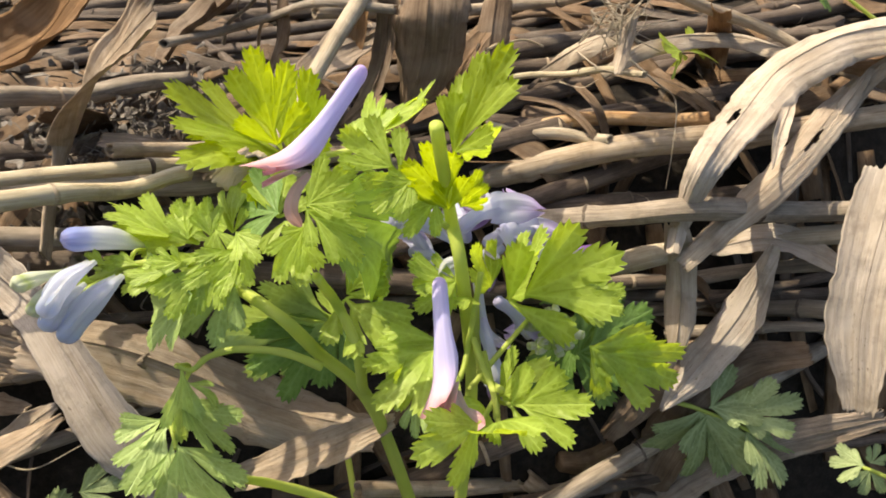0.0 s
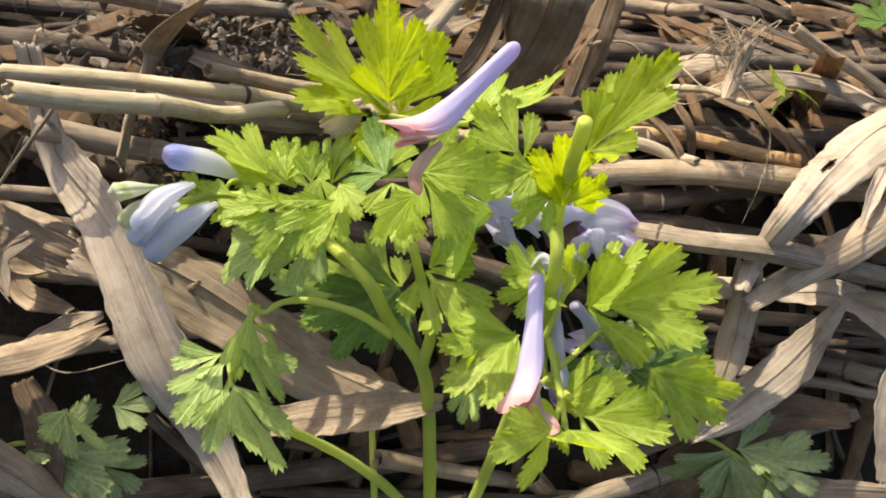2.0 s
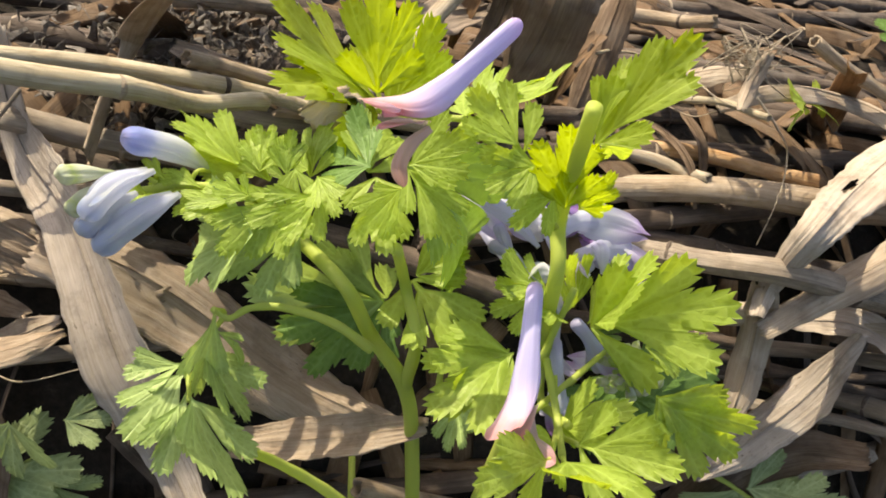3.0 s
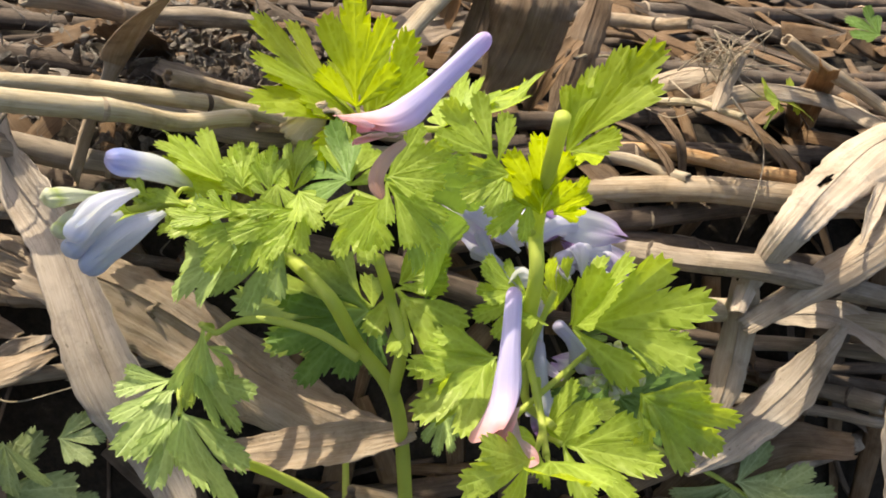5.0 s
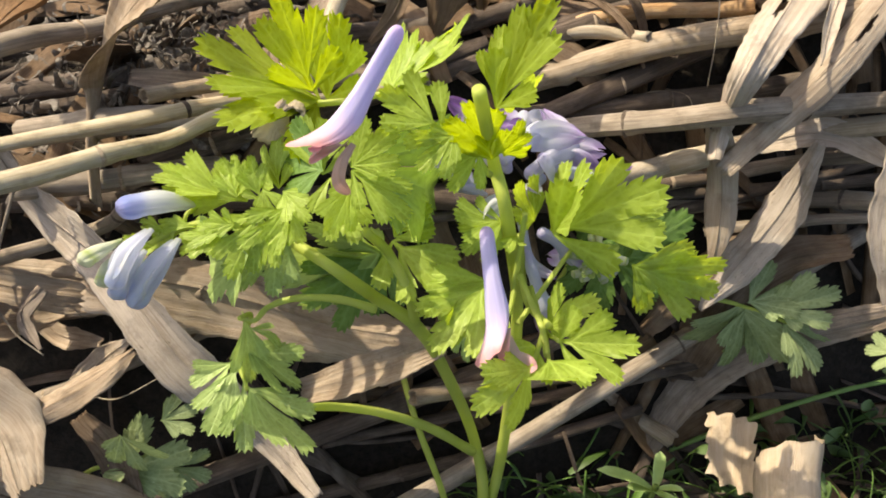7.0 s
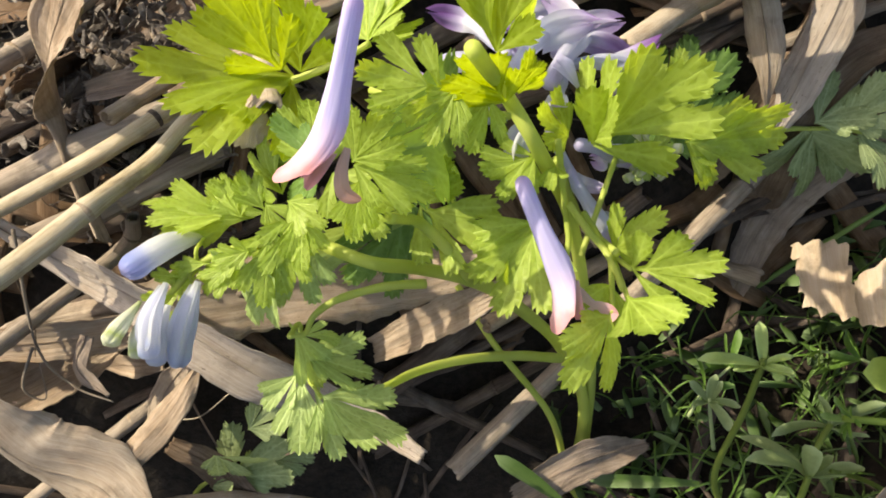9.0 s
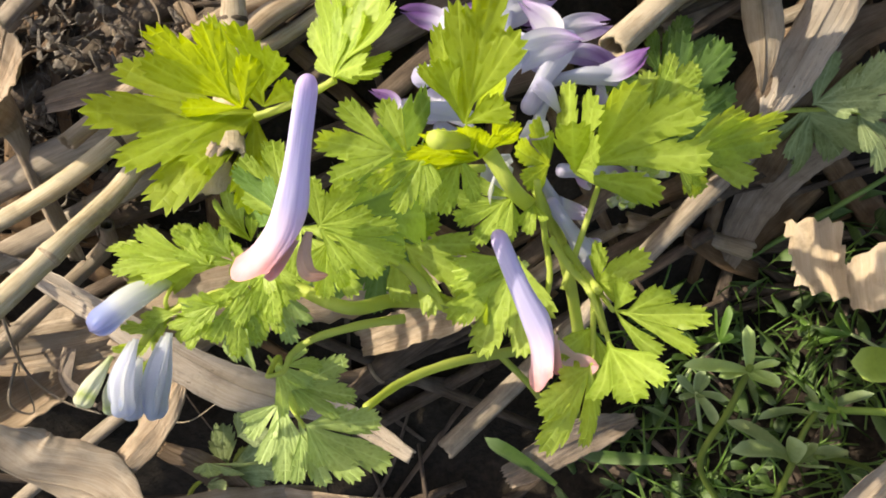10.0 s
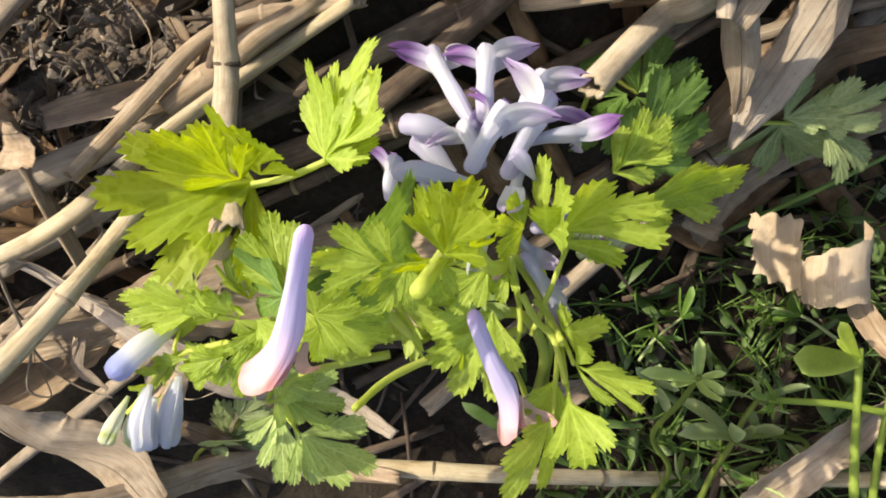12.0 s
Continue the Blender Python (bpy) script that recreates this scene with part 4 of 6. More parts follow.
dryleaf([(-0.0835, 0.0929, 0.0907), (-0.0678, 0.0907, 0.0932), (-0.05, 0.088, 0.0996)], .0070, "umber", 105)
reed([(-0.066, 0.12, 0.1036), (-0.0633, 0.1206, 0.1106), (-0.0551, 0.119, 0.1154), (-0.0491, 0.1118, 0.1236)], .0007, "grey", 107)
reed([(-0.0561, 0.1236, 0.1023), (-0.0495, 0.1163, 0.1136), (-0.0442, 0.1082, 0.1246)], .0006, "grey", 109)
reed([(0.0163, 0.1091, 0.1061), (0.0142, 0.104, 0.103), (0.0125, 0.1008, 0.1017)], .0006, "dark", 111)
reed([(0.018, 0.1112, 0.1035), (0.0264, 0.1287, 0.0997), (0.0369, 0.1319, 0.0967)], .0005, "bright", 113)
dryleaf([(0.105, 0.0929, 0.094), (0.0965, 0.0756, 0.0917), (0.0924, 0.0655, 0.0881)], .0022, "bleached", 121, face=(-.2,-.75,.62), ends=(.6,.1))
dryleaf([(0.1259, 0.0951, 0.1029), (0.1113, 0.0829, 0.0866), (0.0964, 0.0681, 0.0864)], .0026, "pale", 125, face=(-.2,-.75,.62), ends=(.3,.4))
dryleaf([(-0.1357, 0.0044, 0.0768), (-0.1248, 0.0127, 0.0666), (-0.1109, 0.0208, 0.0595), (-0.0951, 0.0263, 0.0583)], .0085, "tan", 131)
dryleaf([(-0.1105, -0.0266, 0.052), (-0.0915, -0.0225, 0.0184), (-0.0449, -0.0348, 0.0149)], .0070, "tan", 133)
dryleaf([(-0.1232, 0.0213, 0.0781), (-0.1165, 0.027, 0.0687), (-0.0994, 0.0264, 0.064)], .0050, "pale", 135)
dryleaf([(-0.0963, -0.0062, 0.0495), (-0.0887, -0.0138, 0.0389), (-0.0902, -0.0291, 0.0089)], .0045, "umber", 137)
dryleaf([(-0.0266, -0.027, -0.0154), (-0.0054, -0.0208, -0.0193), (0.0145, -0.017, -0.036)], .0060, "grey", 139)
# ---- the flowering plant ----
HOST[0] = thing("corydalis_plant", "flowering corydalis with fresh green cut leaves and lilac spurred flowers", "wild flower")
# main stems, branches and petioles
stem([(-0.0123, -0.0243, -0.0620), (-0.0124, -0.0196, -0.0430), (-0.0072, -0.0154, -0.0340), (0.0007, -0.0040, -0.0140), (-0.0005, 0.0065, 0.0084), (-0.0048, 0.0024, 0.0538), (-0.0083, -0.0013, 0.0764), (-0.0158, -0.0012, 0.0873), (-0.0205, -0.0044, 0.0998), (-0.0319, 0.0046, 0.1002)], .0020, .0011)
stem([(-0.0083, -0.0013, 0.0764), (-0.0076, -0.0034, 0.0906), (-0.0113, 0.0023, 0.0963), (-0.0131, -0.0029, 0.1084)], .0012, .0009)
stem([(-0.0145, -0.0052, 0.0878), (-0.0214, -0.0055, 0.092), (-0.0298, -0.0057, 0.093), (-0.0351, -0.007, 0.0923), (-0.0377, -0.0095, 0.0914), (-0.04, -0.01, 0.093)], .0009, .0004)
stem([(-0.0008, 0.0021, 0.0084), (-0.0098, -0.0016, 0.0296), (-0.02, -0.0037, 0.0422), (-0.0289, -0.0075, 0.053), (-0.0345, -0.0135, 0.0639)], .0014, .0009)
stem([(-0.0093, -0.0223, -0.0620), (-0.0042, -0.0124, -0.0340), (0.0047, 0.0000, -0.0100),  (0.0105, 0.0085, 0.025), (0.0138, 0.0127, 0.0619), (0.0126, 0.0041, 0.1025), (0.0107, 0.0084, 0.1128), (0.0095, -0.0034, 0.1381)], .0019, .0011)
stem([(-0.0124, -0.0196, -0.0430), (-0.0123, -0.0179, -0.0360), (-0.0098, -0.0074, -0.0100), (-0.0163, 0.0072, 0.0177), (-0.0218, 0.0249, 0.0246)], .0011, .0009)
stem([(0.0101, 0.0045, 0.1137), (-0.0012, 0.0024, 0.1258), (-0.0077, 0.0084, 0.1253)], .0006, .0005)
stem([(0.0146, 0.0003, 0.0899), (0.0161, -0.0049, 0.0891), (0.0182, -0.0092, 0.086), (0.0188, -0.0176, 0.0881)], .0007, .0006)
stem([(0.0148, 0.0083, 0.0932), (0.0158, 0.0021, 0.0795), (0.0198, -0.0103, 0.087)], .0009, .0007)
stem([(0.0161, 0.0053, 0.1024), (0.0138, 0.0007, 0.0897), (0.0122, -0.0055, 0.086), (0.0085, -0.012, 0.085)], .0006, .0005)
stem([(-0.0245, 0.0265, 0.1155), (-0.0168, 0.0255, 0.1165), (-0.0087, 0.0259, 0.1177)], .0007, .0006)
stem([(-0.0376, 0.0009, 0.1093), (-0.0485, 0.0008, 0.1082), (-0.0552, -0.0036, 0.1078), (-0.0613, -0.0077, 0.1074)], .0007, .0006)
# back-lit leaf, standing upright
leaflet([(-0.024, 0.027, 0.115), (-0.0437, 0.0262, 0.1335)], 0.54, 5, 1, tilt=0, face=(0.68, 0.09, 0.73), droop=0.03, material=LEAF_BACKLIT)
leaflet([(-0.024, 0.027, 0.115), (-0.0352, 0.0098, 0.127)], 0.48, 4, 2, tilt=0, face=(0.68, 0.06, 0.73), droop=0.03, material=LEAF_BACKLIT)
leaflet([(-0.025, 0.0275, 0.118), (-0.0268, 0.0283, 0.1385)], 0.40, 5, 3, tilt=0, face=(0.11, -0.99, 0.05), droop=0.03, material=LEAF_BACKLIT)
leaflet([(-0.023, 0.028, 0.115), (-0.0158, 0.0309, 0.1335)], 0.48, 5, 4, tilt=0, face=(-0.45, -0.84, 0.31), droop=0.03, material=LEAF_BACKLIT)
# leaf beside it
leaflet([(-0.0087, 0.0259, 0.1177), (0.0088, 0.0320, 0.1275)], 0.34, 5, 5, tilt=0, face=(-0.51, 0.09, 0.85), droop=0.04)
leaflet([(-0.0087, 0.0259, 0.1177), (0.0020, 0.0450, 0.1220)], 0.34, 5, 6, tilt=0, face=(-0.51, 0.09, 0.85), droop=0.04)
leaflet([(-0.0087, 0.0259, 0.1177), (-0.0070, 0.0430, 0.1212)], 0.30, 4, 7, tilt=0, face=(-0.51, 0.09, 0.85), droop=0.04)
leaflet([(-0.0087, 0.0259, 0.1177), (0.0012, 0.0275, 0.1175)], 0.42, 4, 8, tilt=0, face=(-0.51, 0.09, 0.85), droop=0.04)
# leaf on the stalk behind the upper flower
leaflet([(0.0025, 0.004, 0.125), (-0.007, 0.0058, 0.1333)], 0.62, 5, 11, tilt=0, face=(0.38, -0.70, 0.60), droop=0.06)
leaflet([(0.0045, 0.004, 0.124), (-0.0016, -0.0025, 0.1226)], 0.55, 4, 13, tilt=0, face=(0.40, -0.53, 0.74), droop=0.06)
leaflet([(0.0085, 0.004, 0.12), (0.0039, -0.0029, 0.1172)], 0.5, 4, 14, tilt=0, face=(0.38, -0.55, 0.74), droop=0.06)
# leaf round the tip of the tall stem
leaflet([(0.0115, 0.002, 0.13), (0.0215, 0.006, 0.147)], 0.24, 5, 21, tilt=0, face=(-0.44, -0.78, 0.44), droop=0.06, material=LEAF_BACKLIT)
leaflet([(0.0115, 0.0025, 0.131), (0.0125, 0.008, 0.1418)], 0.22, 3, 22, tilt=0, face=(-0.43, -0.79, 0.44), droop=0.06, material=LEAF_BACKLIT)
leaflet([(0.0125, 0.0025, 0.13), (0.0205, 0.009, 0.13)], 0.34, 4, 23, tilt=0, face=(0.62, -0.76, -0.17), droop=0.06)
leaflet([(0.0105, 0.004, 0.118), (0.0072, 0.0010, 0.1330)], 0.36, 5, 24, tilt=0, face=(0.01, -0.98, -0.21), droop=0.06, material=LEAF_BACKLIT)
leaflet([(0.0105, 0.004, 0.118), (0.0053, 0.0031, 0.1261)], 0.4, 3, 25, tilt=0, face=(-0.24, -0.94, -0.25), droop=0.06, material=LEAF_BACKLIT)
leaflet([(0.0125, 0.0045, 0.118), (0.0160, 0.0042, 0.1252)], 0.42, 4, 26, tilt=0, face=(0.13, -0.99, -0.09), droop=0.06, material=LEAF_BACKLIT)
leaflet([(0.0125, 0.0045, 0.118), (0.0177, 0.0055, 0.1188)], 0.4, 3, 27, tilt=0, face=(0.20, -0.97, -0.12), droop=0.06, material=LEAF_BACKLIT)
# leaves of the branch over the white flowers
leaflet([(0.0218, 0.0108, 0.0905), (0.0434, 0.0075, 0.1050)], 0.46, 5, 31, tilt=0, face=(-0.37, -0.85, 0.36), droop=0.06)
leaflet([(0.0216, 0.0113, 0.0905), (0.0289, 0.0145, 0.1069)], 0.62, 4, 34, tilt=0, face=(-0.90, -0.09, 0.42), droop=0.06)
leaflet([(0.036, 0.022, 0.079), (0.0493, 0.0274, 0.0798)], 0.42, 5, 35, tilt=0, face=(0.23, -0.67, 0.71), droop=0.06)
leaflet([(0.036, 0.022, 0.079), (0.0511, 0.03, 0.0782)], 0.42, 5, 37, tilt=0, face=(0.26, -0.40, 0.88), droop=0.06)
# outermost leaf, half folded
leaflet([(0.0405, 0.017, 0.0715), (0.0632, 0.016, 0.0585)], 0.36, 5, 41, tilt=0, face=(0.24, -0.84, 0.48), droop=0.06)
leaflet([(0.0405, 0.017, 0.0715), (0.0612, 0.0185, 0.0618)], 0.22, 4, 42, tilt=0, face=(0.27, -0.85, 0.45), droop=0.06)
leaflet([(0.0405, 0.017, 0.0715), (0.0448, 0.0105, 0.0626)], 0.28, 3, 44, tilt=0, face=(0.51, -0.56, 0.65), droop=0.06)
# small stalks of the lower leaf
stem([(0.0165, -0.0010, 0.0880), (0.0190, -0.0072, 0.0819), (0.0211, -0.0143, 0.0879)], .0006, .0004)
stem([(0.0190, -0.0072, 0.0819), (0.0190, -0.0135, 0.0855), (0.0190, -0.0197, 0.0891)], .0006, .0004)
stem([(0.0190, -0.0072, 0.0819), (0.0175, -0.0152, 0.0878), (0.0159, -0.0232, 0.0936)], .0006, .0004)
# lower leaf beside the second flower
leaflet([(0.0211, -0.0143, 0.0879), (0.0339, -0.0221, 0.0965)], 0.52, 5, 51, tilt=0, face=(-0.67, -0.51, 0.54), droop=0.06)
leaflet([(0.0190, -0.0072, 0.0819), (0.0265, -0.0090, 0.0940)], 0.4, 4, 52, tilt=0, face=(-0.81, -0.38, 0.44), droop=0.06)
leaflet([(0.0190, -0.0197, 0.0891), (0.0204, -0.0321, 0.1018)], 0.36, 3, 53, tilt=0, face=(-0.18, 0.21, 0.96), droop=0.06)
leaflet([(0.0159, -0.0232, 0.0936), (0.0072, -0.0354, 0.0999)], 0.4, 4, 54, tilt=0, face=(0.75, -0.21, 0.63), droop=0.06)
leaflet([(0.0175, -0.0152, 0.0878), (0.0142, -0.0256, 0.0949)], 0.5, 3, 55, tilt=0, face=(0.56, -0.23, 0.80), droop=0.06)
# leaves between the stems
leaflet([(0.0088, -0.0017, 0.0913), (-0.0029, -0.016, 0.0898)], 0.6, 5, 61, tilt=0, face=(0.20, -0.26, 0.94), droop=0.06)
leaflet([(0.0088, -0.0017, 0.0913), (-0.0039, -0.0104, 0.0917)], 0.42, 4, 62, tilt=0, face=(0.22, -0.28, 0.93), droop=0.06)
leaflet([(0.0078, -0.0007, 0.0913), (0.0007, -0.013, 0.0842)], 0.4, 3, 63, tilt=0, face=(0.59, -0.63, 0.51), droop=0.06)
leaflet([(0.0115, 0.0045, 0.101), (0.0023, 0.0004, 0.1074)], 0.5, 5, 64, tilt=0, face=(0.60, -0.14, 0.78), droop=0.06)
leaflet([(0.0115, 0.0045, 0.101), (0.0031, 0.0017, 0.0962)], 0.55, 4, 65, tilt=0, face=(0.02, -0.88, 0.47), droop=0.06)
leaflet([(0.0145, 0.0045, 0.097), (0.0125, -0.0017, 0.1006)], 0.4, 3, 66, tilt=0, face=(0.26, 0.42, 0.87), droop=0.06)
leaflet([(-0.0112, 0.0072, 0.0945), (0.0004, -0.0055, 0.0925)], 0.62, 5, 67, tilt=0, face=(0.05, -0.55, 0.83), droop=0.06)
leaflet([(-0.0107, 0.0072, 0.0955), (-0.0024, 0.0101, 0.1018)], 0.40, 5, 68, tilt=0, face=(-0.14, -0.80, 0.58), droop=0.06)
leaflet([(0.018, 0.012, 0.093), (0.014, 0.0121, 0.1044)], 0.6, 4, 69, tilt=0, face=(0.85, -0.44, 0.30), droop=0.06)
# leaves under the upper flower
leaflet([(-0.019, 0.004, 0.116), (-0.014, -0.0075, 0.1100)], 0.42, 5, 71, tilt=0, face=(0.10, -0.44, 0.89), droop=0.12)
leaflet([(-0.0135, -0.0005, 0.1215), (-0.0035, -0.0055, 0.1142)], 0.42, 5, 72, tilt=0, face=(0.27, -0.58, 0.77), droop=0.12)
leaflet([(-0.0135, -0.0005, 0.1218), (-0.0045, 0.0005, 0.1285)], 0.45, 4, 73, tilt=0, face=(-0.27, -0.83, 0.49), droop=0.06)
# this leaf and the next take the copy with shade in its colour
leaflet([(-0.013, 0.001, 0.121), (0.003, 0.022, 0.0925)], 0.32, 4, 74, tilt=0, face=(0.87, -0.46, 0.15), droop=0.0, material=LEAF_SHADED)
leaflet([(-0.02, 0.005, 0.1165), (-0.0304, 0.0115, 0.1151)], 0.75, 4, 75, tilt=0, face=(-0.40, -0.48, 0.78), droop=0.06, material=LEAF_SHADED)
leaflet([(-0.0205, 0.005, 0.1155), (-0.0214, 0.0205, 0.1186)], 0.4, 5, 76, tilt=0, face=(0.32, -0.17, 0.93), droop=0.06)
leaflet([(-0.014, -0.001, 0.118), (-0.0186, -0.0075, 0.1126)], 0.4, 4, 77, tilt=0, face=(0.29, -0.72, 0.62), droop=0.06)
# leaves on the branch with the buds
leaflet([(-0.042, 0.008, 0.109), (-0.0559, 0.0143, 0.1136)], 0.44, 5, 81, tilt=0, face=(0.38, 0.20, 0.90), droop=0.02)
leaflet([(-0.0385, 0.0055, 0.1105), (-0.0387, 0.0111, 0.1167)], 0.47, 5, 82, tilt=0, face=(-0.13, -0.74, 0.66), droop=0.06)
leaflet([(-0.0345, 0.0055, 0.1115), (-0.0341, 0.0095, 0.1176)], 0.36, 4, 83, tilt=0, face=(-0.08, -0.83, 0.55), droop=0.06)
leaflet([(-0.03, 0.004, 0.114), (-0.0329, 0.0072, 0.1139)], 0.42, 4, 84, tilt=0, face=(-0.66, -0.61, 0.45), droop=0.06)
leaflet([(-0.04, -0.001, 0.109), (-0.049, -0.001, 0.108)], 0.42, 4, 85, tilt=0, face=(-0.11, -0.25, 0.96), droop=0.06)
leaflet([(-0.04, -0.001, 0.1085), (-0.0497, -0.0044, 0.107)], 0.30, 5, 86, tilt=0, face=(0.00, -0.40, 0.92), droop=0.06)
leaflet([(-0.033, 0.001, 0.111), (-0.039, -0.01, 0.105)], 0.36, 5, 87, tilt=0, face=(0.29, -0.58, 0.76), droop=0.06)
leaflet([(-0.032, 0., 0.107), (-0.039, -0.004, 0.107)], 0.47, 4, 88, tilt=0, face=(0.18, -0.32, 0.93), droop=0.06)
leaflet([(-0.029, 0.002, 0.111), (-0.0351, -0.0079, 0.1046)], 0.38, 5, 89, tilt=0, face=(0.20, -0.62, 0.76), droop=0.06)
leaflet([(-0.027, 0.002, 0.112), (-0.03, -0.0058, 0.1056)], 0.42, 4, 90, tilt=0, face=(0.10, -0.66, 0.75), droop=0.06)
leaflet([(-0.028, 0.003, 0.114), (-0.023, -0.0034, 0.1124)], 0.42, 4, 91, tilt=0, face=(-0.24, -0.40, 0.88), droop=0.06)
leaflet([(-0.032, 0.004, 0.114), (-0.0298, -0.0014, 0.1084)], 0.47, 4, 92, tilt=0, face=(-0.01, -0.72, 0.69), droop=0.06)
leaflet([(-0.035, -0.006, 0.107), (-0.0515, 0.003, 0.0945)], 0.42, 5, 93, tilt=0, face=(-0.65, -0.66, 0.38), droop=0.06, material=LEAF_PALE)
leaflet([(-0.03, 0.002, 0.104), (-0.041, -0.0058, 0.0956)], 0.47, 5, 94, tilt=0, face=(0.30, -0.86, 0.40), droop=0.06, material=LEAF_PALE)
leaflet([(-0.0405, 0.0080, 0.1075), (-0.0540, 0.0121, 0.1141)], 0.40, 5, 181, tilt=0, face=(0.1, -0.55, 0.8), droop=0.04)
leaflet([(-0.0368, 0.0056, 0.1090), (-0.0416, 0.0108, 0.1160)], 0.42, 5, 182, tilt=0, face=(0.0, -0.75, 0.65), droop=0.04)
leaflet([(-0.0333, 0.0042, 0.1107), (-0.0355, 0.0087, 0.1166)], 0.45, 5, 183, tilt=0, face=(-0.1, -0.8, 0.55), droop=0.04)
leaflet([(-0.0306, 0.0071, 0.1105), (-0.0310, 0.0137, 0.1190)], 0.36, 5, 184, tilt=0, face=(-0.3, -0.8, 0.5), droop=0.04)
leaflet([(-0.0373, -0.0018, 0.1108), (-0.0433, -0.0016, 0.1116)], 0.45, 5, 185, tilt=0, face=(0.1, -0.5, 0.85), droop=0.04)
# shaded leaves low behind the stems; the darker copy carries their shade
leaflet([(-0.017, 0.021, 0.075), (-0.037, 0.01, 0.071)], 0.55, 5, 101, tilt=0, face=(0.36, -0.82, 0.45), droop=0.06, material=LEAF_SHADED)
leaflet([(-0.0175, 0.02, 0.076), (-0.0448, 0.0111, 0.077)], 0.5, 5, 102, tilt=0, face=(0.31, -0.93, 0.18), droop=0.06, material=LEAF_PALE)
leaflet([(-0.017, 0.021, 0.075), (-0.0216, 0.0125, 0.0623)], 0.6, 4, 103, tilt=0, face=(-0.27, -0.75, 0.60), droop=0.06, material=LEAF_SHADED)
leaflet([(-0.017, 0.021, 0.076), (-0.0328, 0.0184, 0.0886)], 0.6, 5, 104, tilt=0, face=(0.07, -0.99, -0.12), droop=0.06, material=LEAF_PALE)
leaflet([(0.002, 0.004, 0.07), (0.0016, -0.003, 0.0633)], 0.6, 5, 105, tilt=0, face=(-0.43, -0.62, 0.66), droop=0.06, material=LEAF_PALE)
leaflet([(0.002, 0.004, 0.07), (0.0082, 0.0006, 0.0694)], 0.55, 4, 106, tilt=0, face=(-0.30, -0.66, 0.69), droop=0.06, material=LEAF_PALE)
leaflet([(0.04, 0.03, 0.056), (0.0621, 0.0431, 0.0587)], 0.6, 5, 107, tilt=0, face=(0.36, -0.73, 0.58), droop=0.06, material=LEAF_SHADED)
leaflet([(0.04, 0.03, 0.056), (0.0584, 0.0351, 0.0522)], 0.6, 4, 108, tilt=0, face=(0.33, -0.69, 0.65), droop=0.06, material=LEAF_SHADED)
# lower petal of the second flower
petal_strip([(0.0118, -0.0188, 0.0965), (0.0128, -0.0211, 0.0937), (0.0148, -0.0226, 0.0934), (0.0167, -0.0238, 0.0938)], .0017, "pink", 1, "small, pink, lower, petal")
# petal hanging below the upper flower
petal_strip([(-0.0105, -0.0055, 0.1312), (-0.0125, -0.0076, 0.1294), (-0.0135, -0.0086, 0.1264), (-0.0124, -0.0085, 0.1232)], .0011, "rusty", 2, "withering, reddish, lower, petal", face=(0.3, -0.9, 0.3))
# bracts and flower stalks among the buds
leaflet([(-0.051, -0.0018, 0.1102), (-0.055, -0.0007, 0.1123)], .28, 3, 111)
leaflet([(-0.0531, -0.0037, 0.1079), (-0.0583, -0.0039, 0.1107)], .28, 3, 112)
leaflet([(-0.0538, -0.0054, 0.1067), (-0.0603, -0.0088, 0.107)], .28, 3, 113)
leaflet([(-0.052, 0.0006, 0.107), (-0.057, -0.004, 0.1054)], .28, 3, 114)
leaflet([(-0.0485, 0.0014, 0.109), (-0.0537, -0.0009, 0.1096)], .28, 3, 115)
stem([(-0.0485, 0.0011, 0.1086), (-0.0475, 0.0025, 0.1102), (-0.0472, 0.0068, 0.1074)], .0004, .0003)
stem([(-0.0499, 0.0004, 0.1085), (-0.0505, -0.0005, 0.1078), (-0.0507, -0.0014, 0.107)], .0004, .0003)
stem([(-0.0528, -0.0014, 0.1086), (-0.0546, -0.0012, 0.1097), (-0.0556, -0.0007, 0.1104)], .0004, .0003)
# blossoms: spur tip to mouth
blossom([(-0.0022, 0.0074, 0.1432), (-0.0080, 0.0014, 0.1368), (-0.0120, -0.0050, 0.1338), (-0.0170, -0.0100, 0.1342)], "lilac", 1.12, 1)
blossom([(0.0088, -0.0030, 0.1082), (0.0096, -0.0115, 0.1045), (0.0104, -0.0180, 0.0995), (0.0088, -0.0238, 0.0972)], "lilac", 1.12, 2)
bud([(-0.0472, 0.0068, 0.1074), (-0.052, 0.0037, 0.1123), (-0.0579, -0.0016, 0.1158)], "blue", .85, 3)
bud([(-0.0482, -0.0030, 0.1088), (-0.0515, -0.0095, 0.1078), (-0.0560, -0.0148, 0.1038)], "sky", .78, 4)
petal_strip([(-0.0486, -0.0036, 0.1090), (-0.0512, -0.0098, 0.1092), (-0.0548, -0.0146, 0.1062)], .0019, "sky", 51, face=(-0.2, -0.5, 0.85))
petal_strip([(-0.0486, -0.0036, 0.1086), (-0.0522, -0.0088, 0.1066), (-0.0566, -0.0138, 0.1034)], .0016, "sky", 52, face=(0.6, -0.6, -0.5))
bud([(-0.0515, -0.0040, 0.1128), (-0.0545, -0.0098, 0.1128), (-0.0568, -0.0150, 0.1095)], "sky", .70, 5)
petal_strip([(-0.0518, -0.0045, 0.1132), (-0.0540, -0.0102, 0.1140), (-0.0556, -0.0146, 0.1120)], .0017, "sky", 53, face=(-0.2, -0.4, 0.9))
